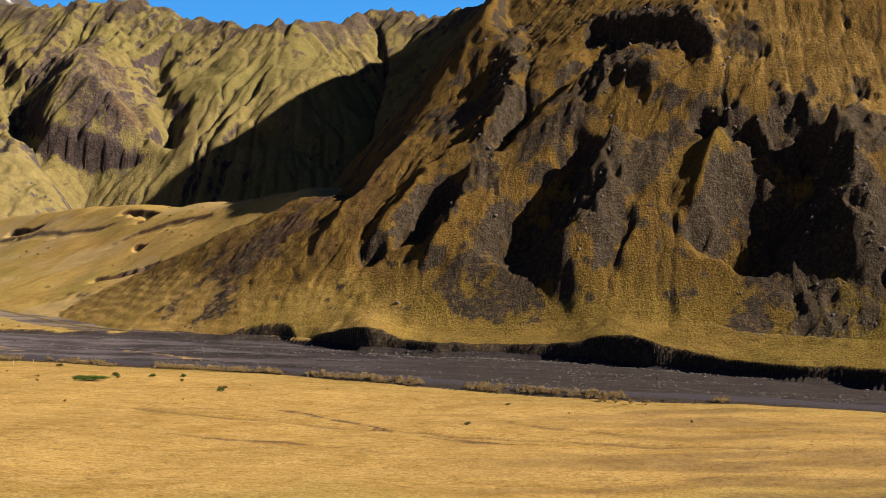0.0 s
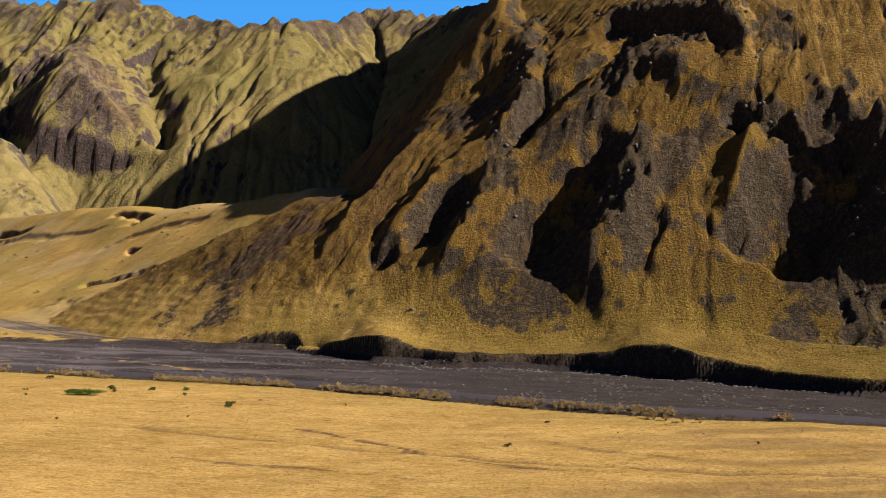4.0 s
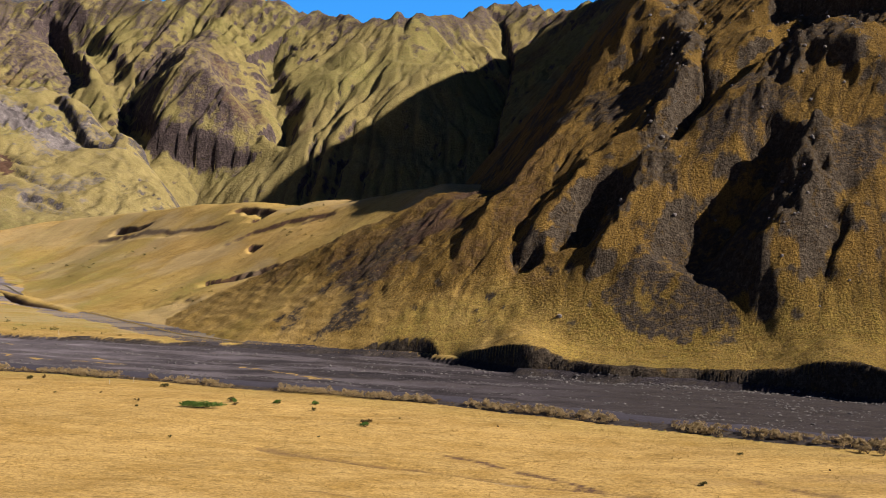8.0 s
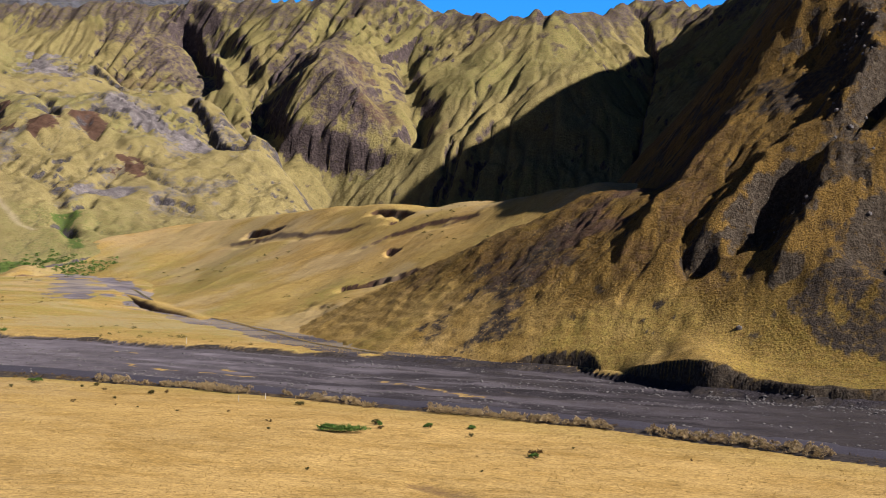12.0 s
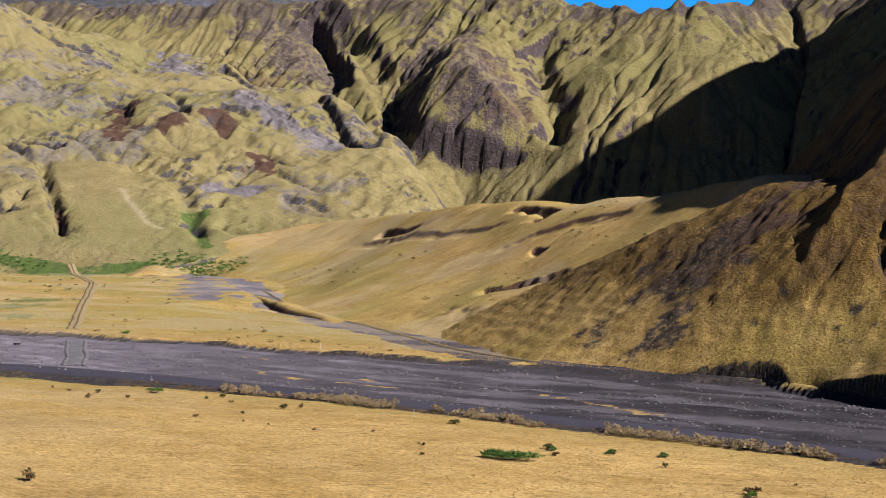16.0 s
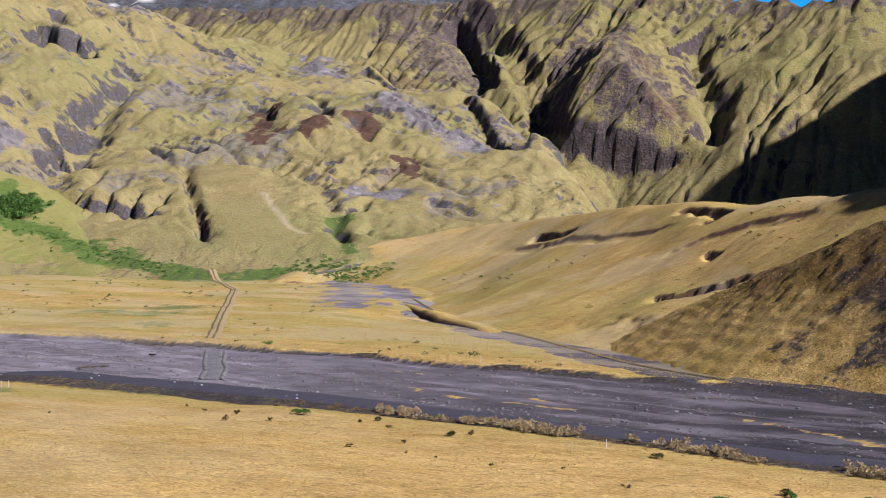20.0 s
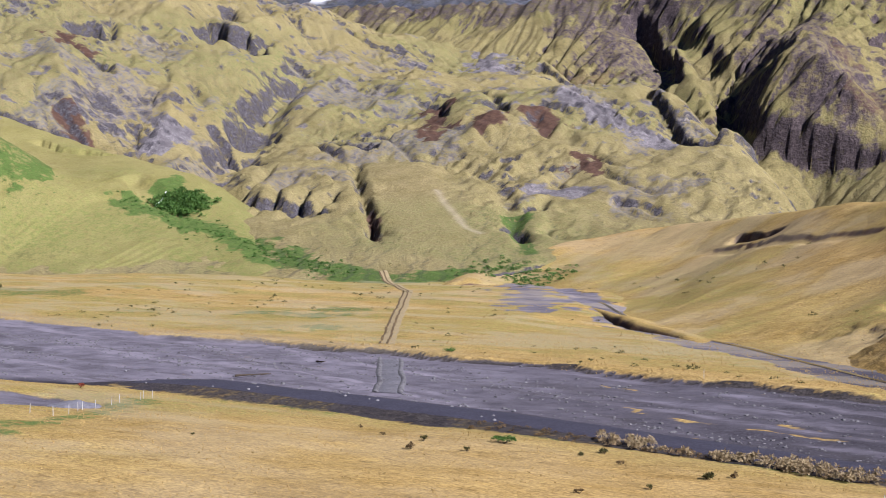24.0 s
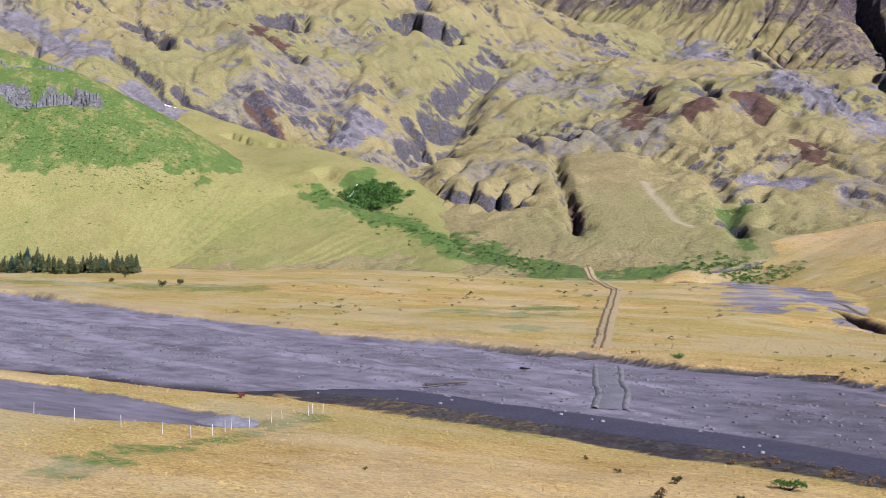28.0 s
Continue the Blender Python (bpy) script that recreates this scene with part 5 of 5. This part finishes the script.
def crag_spots(count, seed):
    r = np.random.default_rng(seed)
    xs, ys = [], []
    for line, wide in NEAR_CRAGS:
        pts = np.array(line, float)
        run = np.concatenate([[0], np.cumsum(np.hypot(*np.diff(pts, axis=0).T))])
        k = int(count * run[-1] * wide / 2600)
        t = r.uniform(0, run[-1], k)
        xs.append(np.interp(t, run, pts[:, 0]) + r.normal(-1, 1.0 * wide, k))
        ys.append(np.interp(t, run, pts[:, 1]) + r.normal(-4, 1.1 * wide, k))
    return np.concatenate(xs), np.concatenate(ys)


sx, sy = crag_spots(620, 61)
scatter("slope_rocks", np.stack([sx, sy, near_mountain_height(sx, sy) + 0.1, 0.35 + 1.3 * rng.uniform(0, 1, len(sx)) ** 3], 1), lambda k: stone_shape(740 + k, 0.9), boulder_mat, "broken grey rocks strewn below the ribs of the mountainside", "stones")

# ---- road on the dike, the track and the ford ----
def ribbon(name, points, offsets, heights, material, lift=0.05, step_m=2.0, top=land_top):
    """A strip laid on the land along a line, with a cross section of offsets and heights."""
    pts = np.array(points, float)
    run = np.concatenate([[0], np.cumsum(np.hypot(*np.diff(pts, axis=0).T))])
    t = np.arange(0, run[-1], step_m)
    x, y = np.interp(t, run, pts[:, 0]), np.interp(t, run, pts[:, 1])
    for _ in range(6):
        x[1:-1], y[1:-1] = (x[:-2] + 2 * x[1:-1] + x[2:]) / 4, (y[:-2] + 2 * y[1:-1] + y[2:]) / 4
    dx, dy = np.gradient(x), np.gradient(y)
    l = np.hypot(dx, dy)
    nx, ny = -dy / l, dx / l
    offs = np.array(offsets)
    wob = 0.18 * fbm(np.repeat(t[:, None], len(offs), 1), np.repeat(offs[None], len(t), 0) * 3, 5, 2, 39)
    gx = x[:, None] + nx[:, None] * (offs + wob)
    gy = y[:, None] + ny[:, None] * (offs + wob)
    gz = top(gx.ravel(), gy.ravel()).reshape(gx.shape) + np.array(heights) + lift
    idx = np.arange(gx.size).reshape(gx.shape)
    quads = np.stack([idx[:-1, :-1], idx[:-1, 1:], idx[1:, 1:], idx[1:, :-1]], -1).reshape(-1, 4)[:, ::-1]
    return new(name, raw_mesh(name, np.stack([gx, gy, gz], -1).reshape(-1, 3), quads, material))


road_line = [(x, float(line_at(NEAR_BANK, x)) + 9.6) for x in range(-240, 200, 8)]
tagged(ribbon("gravel_road", road_line, [-5.2, -4.6, -2.2, 0, 2.2, 4.6, 5.2], [-0.12, 0.0, 0.05, 0.07, 0.05, 0.0, -0.12], gravel_road_mat), "smooth dark grey gravel road along the river dike", "road", kind="structure")
TRACK = [(-248, 499), (-339, 677), (-381, 731)]
track = tagged(ribbon("track", TRACK, [-1.9, -1.5, -0.5, 0.5, 1.5, 1.9], [-0.05, 0, 0.02, 0.02, 0, -0.05], dirt_mat), "pale dirt farm track across the meadow", "track", kind="structure")
for off in (-0.15, 1.55):
    rut = ribbon("rut", TRACK, [off - 0.3, off - 0.12, off + 0.12, off + 0.3], [0.02, 0, 0, 0.02], rut_mat, 0.1)
    rut.parent = track

# ---- fence by the pit and marker posts ----
def post_mesh(high, thick, seed):
    bm = bmesh.new()
    bmesh.ops.create_cone(bm, cap_ends=True, segments=8, radius1=thick, radius2=thick * 0.85, depth=high)
    for v in bm.verts:
        v.co.z += high / 2 - 0.15
        v.co.x += 0.02 * math.sin(seed + v.co.z * 2)
    return bm_mesh("post", bm, post_mat)


FENCE = [[(-240, 351)][0], [(-226, 345)][0], [(-220, 346)][0], [(-215, 347)][0], [(-212, 348)][0], [(-213, 352)][0], [(-215, 356)][0], [(-216, 358)][0], [(-218, 363)][0], [(-222, 371)][0],
         [(-223, 374)][0], [(-224, 380)][0], [(-225, 382)][0], [(-225, 384)][0]]
fence = tagged(new("fence"), "row of thin white fence posts with wire round the gravel pit", "fence")
shapes = [post_mesh(1.4, 0.042, k) for k in range(3)]
tops = []
for k, (x, y) in enumerate(FENCE):
    z = float(land_top(x, y)[0])
    part("post", shapes[k % 3], fence, "", Matrix.Translation((x, y, z)) @ Matrix.Rotation(0.06 * math.sin(3 * k), 4, "Y"))
    tops.append((x, y, z))
for high in (0.55, 1.05):
    for a, b in zip(tops[:-1], tops[1:]):
        bm = bmesh.new()
        a, b = Vector(a) + Vector((0, 0, high)), Vector(b) + Vector((0, 0, high))
        bmesh.ops.create_cone(bm, cap_ends=False, segments=4, radius1=0.008, radius2=0.008, depth=(b - a).length)
        bmesh.ops.transform(bm, matrix=Matrix.Translation((a + b) / 2) @ (b - a).to_track_quat("Z", "Y").to_matrix().to_4x4(), verts=bm.verts)
        part("wire", bm_mesh("wire", bm, stone_mat), fence, "thin grey wire")
for k, spot in enumerate([[(-109, 351)][0], [(-106, 358)][0], [(-162, 469)][0], [(-378, 506)][0]]):
    ob = new("marker_post", post_mesh(1.7 if k == 2 else 1.3, 0.06, 5 + k))
    tagged(put(ob, spot, 0, 1, 0.0), "single weathered pale marker post", "post", "marker posts")

# ---- gravel heap in the pit ----
bm = bmesh.new()
bmesh.ops.create_grid(bm, x_segments=40, y_segments=40, size=6)
for v in bm.verts:
    d = math.hypot(v.co.x / 5.5, v.co.y / 3.2)
    v.co.z = 1.3 * max(0, 1 - d) ** 0.8 + 0.16 * noise.noise(v.co * 0.9) - 0.15
bmesh.ops.delete(bm, geom=[v for v in bm.verts if v.co.z < -0.12], context="VERTS")
for f in bm.faces:
    f.smooth = True
heap = new("gravel_mound", bm_mesh("gravel_mound", bm, heap_mat))
tagged(put(heap, [(-228, 370)][0], 0.3, 1, -0.1), "heap of blue-grey gravel in the pit", "gravel heap")

# ---- conifers at the foot of the green hill ----
def conifer(high, wide, seed, leaf):
    r = np.random.default_rng(seed)
    ob = new("conifer")
    bm = bmesh.new()
    bmesh.ops.create_cone(bm, cap_ends=True, segments=7, radius1=0.035 * high, radius2=0.006 * high, depth=high)
    for v in bm.verts:
        v.co.z += high / 2 - 0.15
    part("trunk", bm_mesh("trunk", bm, bark_mat), ob)
    vs = []
    levels = 17
    for k in range(levels):
        h = 0.10 + 0.88 * k / (levels - 1)
        reach = wide * (1 - h) ** 0.8 * r.uniform(0.75, 1.15) + 0.08
        count = int(13 - 7 * h)
        for a in np.arange(count) / count * 6.283 + r.uniform(0, 6.28):
            l = reach * r.uniform(0.65, 1.15)
            a += r.uniform(-0.25, 0.25)
            c, s = math.cos(a), math.sin(a)
            z0 = h * high + r.uniform(-0.02, 0.02) * high
            droop = l * r.uniform(0.05, 0.45)
            for side in (-1, 1):
                half = l * r.uniform(0.22, 0.36) * side
                vs += [(0.05 * c, 0.05 * s, z0 + 0.02 * high), (c * l, s * l, z0 - droop), (c * l * 0.55 - s * half, s * l * 0.55 + c * half, z0 - droop * 0.75 - 0.03 * high)]
    v = np.array(vs)
    part("crown", raw_mesh("crown", v, np.arange(len(v)).reshape(-1, 3), leaf, True), ob)
    return ob


kinds = [conifer(5.6, 2.1, 900, needle), conifer(4.6, 2.0, 901, needle), conifer(6.4, 2.2, 902, needle), conifer(5.6, 2.2, 903, blue_needle), conifer(3.8, 1.9, 904, needle)]
WOOD = [(-574, 585), (-567, 598), (-558, 605), (-538, 602), (-537, 612), (-529, 618), (-517, 617), (-531, 634)]
BACK = [(-602, 606), (-593, 618), (-583, 625), (-572, 630), (-566, 637), (-558, 644), (-551, 648), (-548, 648)]
r = random.Random(4)
for k in range(150):
    u = r.uniform(0, 6.99)
    a, b, f, w = int(u), int(u) + 1, u % 1, r.random() ** 1.3
    p = [(WOOD[a][c] * (1 - f) + WOOD[b][c] * f) * (1 - w) + (BACK[a][c] * (1 - f) + BACK[b][c] * f) * w for c in (0, 1)]
    which = 3 if 24 <= k < 34 else (0, 1, 2, 4, 1, 0)[k % 6]
    ob = kinds[k] if k < 5 else copy_thing(kinds[which], Matrix())
    put(ob, p, r.uniform(0, 6), r.uniform(0.6, 1.35), 0.1)
    tagged(ob, "dark green young spruce in a small plantation", "tree", "plantation spruces")
for k, spot in enumerate([[(-501, 600)][0], [(-454, 574)][0], [(-456, 584)][0], [(-480, 575)][0]]):
    ob = shrub(needle if k < 2 else dull_leaf, 3.2 - 0.4 * k, 2.6, 2.6 - 0.4 * k, 950 + k, 600, 0.35)
    tagged(put(ob, spot, k), "dark round bush standing in front of the plantation", "bush", "bushes by the plantation")

bx, by = [], []
for k in range(420):
    u = r.uniform(0, 6.99)
    a, b, f, w = int(u), int(u) + 1, u % 1, r.random()
    bx.append((WOOD[a][0] * (1 - f) + WOOD[b][0] * f) * (1 - w) + (BACK[a][0] * (1 - f) + BACK[b][0] * f) * w)
    by.append((WOOD[a][1] * (1 - f) + WOOD[b][1] * f) * (1 - w) + (BACK[a][1] * (1 - f) + BACK[b][1] * f) * w)
bx, by = np.array(bx), np.array(by)
scatter("plantation_scrub", spots_on(bx, by, np.array([r.uniform(0.8, 1.9) for _ in bx])), lambda k: leaves(46, 0.9, 0.9, 1.7, 0.45, 380 + k, 3), dull_leaf, "dense olive brown young growth between the plantation spruces", "scrub")

# ---- alder scrub along the brook ----
def strip(points, count, wide, seed):
    r = np.random.default_rng(seed)
    pts = np.array(points, float)
    run = np.concatenate([[0], np.cumsum(np.hypot(*np.diff(pts, axis=0).T))])
    t = r.uniform(0, run[-1], count)
    return np.interp(t, run, pts[:, 0]) + r.normal(0, wide, count), np.interp(t, run, pts[:, 1]) + r.normal(0, wide, count)


bx, by = strip([(-534, 746), (-506, 746), (-460, 735), (-426, 728), (-394, 719)], 260, 5, 31)
scatter("alder_scrub", spots_on(bx, by, rng.uniform(0.4, 1.1, len(bx))), lambda k: leaves(45, 1.2, 1.2, 0.9, 0.5, 340 + k, 3), willow_leaf, "dense green scrub along a brook below the hills", "scrub")
bx, by = strip([(-521, 758), (-515, 761), (-500, 759)], 170, 4, 32)
scatter("alder_thicket", spots_on(bx, by, rng.uniform(1.2, 2.3, len(bx))), lambda k: leaves(70, 1.2, 1.2, 1.6, 0.5, 350 + k, 4), willow_leaf, "dark green thicket beside a small waterfall", "scrub")
bx, by = strip([(-643, 656), (-624, 676), (-599, 692), (-575, 705)], 1300, 14, 33)
scatter("hill_scrub", spots_on(bx, by, rng.uniform(0.3, 0.75, len(bx))), lambda k: leaves(30, 1.3, 1.3, 0.6, 0.5, 360 + k, 3), willow_leaf, "low green scrub on the steep hillside", "scrub")
bx, by = strip([(-344, 743), (-334, 755), (-320, 755), (-307, 743)], 170, 7, 34)
scatter("stream_scrub", spots_on(bx, by, rng.uniform(0.8, 1.6, len(bx))), lambda k: leaves(45, 1.2, 1.2, 0.8, 0.4, 370 + k, 3), willow_leaf, "dull green scrub where the stream leaves the hills", "scrub")

# ---- the sky behind the mountains ----
def sky_backdrop():
    m = bpy.data.materials.new("clear_sky")
    m.use_nodes = True
    n, l = m.node_tree.nodes, m.node_tree.links
    n.remove(n["Principled BSDF"])
    where = n.new("ShaderNodeNewGeometry").outputs["Position"]
    flat = n.new("ShaderNodeMapping")
    flat.inputs["Scale"].default_value = (0.0011, 0.0011, 0.0034)
    l.new(where, flat.inputs["Vector"])
    wisp = noise_node(n, l, flat.outputs[0], 1.0, 7, 0.6)
    split = n.new("ShaderNodeSeparateXYZ")
    l.new(where, split.inputs[0])
    blue = mix(n, l, ramp(n, l, split.outputs[2], 300, 1500), (0.05, 0.40, 1.0), (0.02, 0.24, 0.8))
    colour = mix(n, l, ramp(n, l, wisp, 0.56, 0.76, 0.0, 0.7), blue, (0.55, 0.75, 0.95))
    glow = n.new("ShaderNodeEmission")
    glow.inputs["Strength"].default_value = 0.52
    l.new(colour, glow.inputs["Color"])
    l.new(glow.outputs[0], n["Material Output"].inputs["Surface"])
    a = np.radians(np.linspace(58, 140, 45))
    v = np.concatenate([np.stack([4300 * np.cos(a), 300 + 4300 * np.sin(a), np.full_like(a, z)], 1) for z in (-50, 400, 800, 1150)])
    f = [(45 * k + i, 45 * k + i + 1, 45 * k + i + 46, 45 * k + i + 45) for k in range(3) for i in range(44)]
    return new("backdrop", raw_mesh("backdrop", v, f, m))


tagged(sky_backdrop(), "clear deep blue sky with a thin wisp of cloud", "sky", kind="structure")

# ---- water ----
tagged(ribbon("stream_water", STREAM[2:-1], [-0.8, -0.3, 0.3, 0.8], [0, 0, 0, 0], stream_mat, 0.12, 3.0, lambda x, y: ground_height(x, y)), "narrow dark stream in its gravel bed", "stream", kind="structure")
def waterfall(spots, wide, high):
    (x, y), = spots
    z = float(land_top(x, y)[0])
    t = np.linspace(0, 1, 14)
    vs, fs = [], []
    for k, u in enumerate(t):
        w = wide * (0.35 + 0.65 * u) * (1 + 0.25 * math.sin(9 * u))
        py = y + high * (1 - u)
        for dx, up in ((-w, 0.15), (0, 0.45), (w, 0.15)):
            vs.append((x + dx, py, float(land_top(x + dx, py)[0]) + up))
    for k in range(13):
        fs += [(3 * k, 3 * k + 1, 3 * k + 4, 3 * k + 3), (3 * k + 1, 3 * k + 2, 3 * k + 5, 3 * k + 4)]
    ob = new("waterfall", raw_mesh("waterfall", vs, fs, water_mat))
    return tagged(ob, "thin white waterfall dropping over a dark rock step", "waterfall", "small waterfalls")


waterfall([(-689, 798)], 0.8, 9)
waterfall([(-525, 757)], 1.0, 9)

# ---- basalt columns on the green hill ----
def cliff(points, high, seed, label):
    r = np.random.default_rng(seed)
    pts = np.array(points, float)
    run = np.concatenate([[0], np.cumsum(np.hypot(*np.diff(pts, axis=0).T))])
    owner = tagged(new("basalt_cliff"), label, "cliff")
    protos = []
    for k in range(5):
        bm = bmesh.new()
        bmesh.ops.create_cone(bm, cap_ends=True, segments=6, radius1=1.0, radius2=0.8, depth=1.0)
        q = random.Random(seed + k)
        for v in bm.verts:
            v.co.x *= q.uniform(0.75, 1.2)
            v.co.y *= q.uniform(0.75, 1.2)
            v.co.z += 0.5 + q.uniform(-0.06, 0.06)
        protos.append(bm_mesh("column", bm, basalt_mat))
    t, k = 0.0, 0
    while t < run[-1]:
        for row in (0, 1):
            x, y = np.interp(t, run, pts[:, 0]) + r.normal(0, 0.4), np.interp(t, run, pts[:, 1]) + 1.6 * row + r.normal(0, 0.5)
            z = float(green_hill_height(np.array([x]), np.array([y]))[0])
            s = r.uniform(0.8, 1.3)
            h = high * (0.7 + 0.35 * fbm(t, 0, 14, 2, seed)) * r.uniform(0.8, 1.1)
            part("column", protos[k % 5], owner, "", Matrix.Translation((x, y, z - 1.0)) @ Matrix.Rotation(r.uniform(0, 6), 4, "Z") @ Matrix.Diagonal((s, s, max(1.5, h), 1)))
            k += 1
        t += r.uniform(1.2, 1.9)
    return owner


cliff([(-679, 661), (-665, 671), (-652, 679), (-646, 692), (-631, 699)], 6.5, 40, "grey columned basalt cliff across the green hillside")
cliff([(-697, 674), (-682, 684), (-670, 693), (-662, 704)], 3.6, 50, "low grey basalt ledge near the top of the green hill")

# ---- the ford, driftwood and a rust-red bush ----
FORD = [(-234, 476), (-223, 456), (-213, 439), (-205, 423)]
ford = tagged(new("ford_track"), "smooth pale wheel track between low rubble edges through the river bed", "track", kind="structure")
lane = ribbon("lane", FORD, [-1.7, -1.2, 0, 1.2, 1.7], [-0.03, 0.03, 0.04, 0.03, -0.03], ford_mat, 0.06, 1.2)
lane.parent = ford
for off in (-2.2, 2.2):
    edge = ribbon("berm", FORD, [off - 0.6, off - 0.25, off + 0.25, off + 0.6], [-0.08, 0.24, 0.2, -0.08], boulder_mat, 0.03, 1.2)
    edge.parent = ford


def driftwood(long, thick, seed):
    r = random.Random(seed)
    ob = new("driftwood")
    for name, start, turn, size in (("trunk", 0.0, 0.0, 1.0), ("branch", 0.45, 0.6, 0.4), ("branch", 0.7, -0.7, 0.3)):
        bm = bmesh.new()
        rings = []
        for k in range(9):
            u = k / 8
            along_it = long * (start + size * u * math.cos(turn)) - long / 2
            off = long * size * u * math.sin(turn) + 0.12 * math.sin(5 * u + seed)
            rad = thick * size ** 0.5 * (1 - 0.75 * u) * r.uniform(0.85, 1.15)
            rings.append([bm.verts.new((along_it, off + rad * math.cos(a), thick * 0.7 + 0.25 * u * size + rad * math.sin(a))) for a in (0, 1.05, 2.09, 3.14, 4.19, 5.24)])
        for p, q in zip(rings[:-1], rings[1:]):
            for i in range(6):
                bm.faces.new((p[i], p[(i + 1) % 6], q[(i + 1) % 6], q[i]))
        bm.faces.new(rings[0][::-1])
        bm.faces.new(rings[-1])
        part(name, bm_mesh(name, bm, bark_mat), ob)
    return ob


for k, (spot, turn) in enumerate((([(-238, 430)][0], 0.9), ([(-242, 460)][0], -0.5))):
    tagged(put(driftwood(7.0 - 3.5 * k, 0.22, k), spot, turn, 1, -0.1), "dark bare driftwood trunk stranded on the gravel", "driftwood", "stranded driftwood")
tagged(put(shrub(rust_leaf, 1.4, 0.9, 0.7, 977, 260, 0.2), [(-243, 388)][0], 0.4), "low rust-red bush on the river bank", "bush")
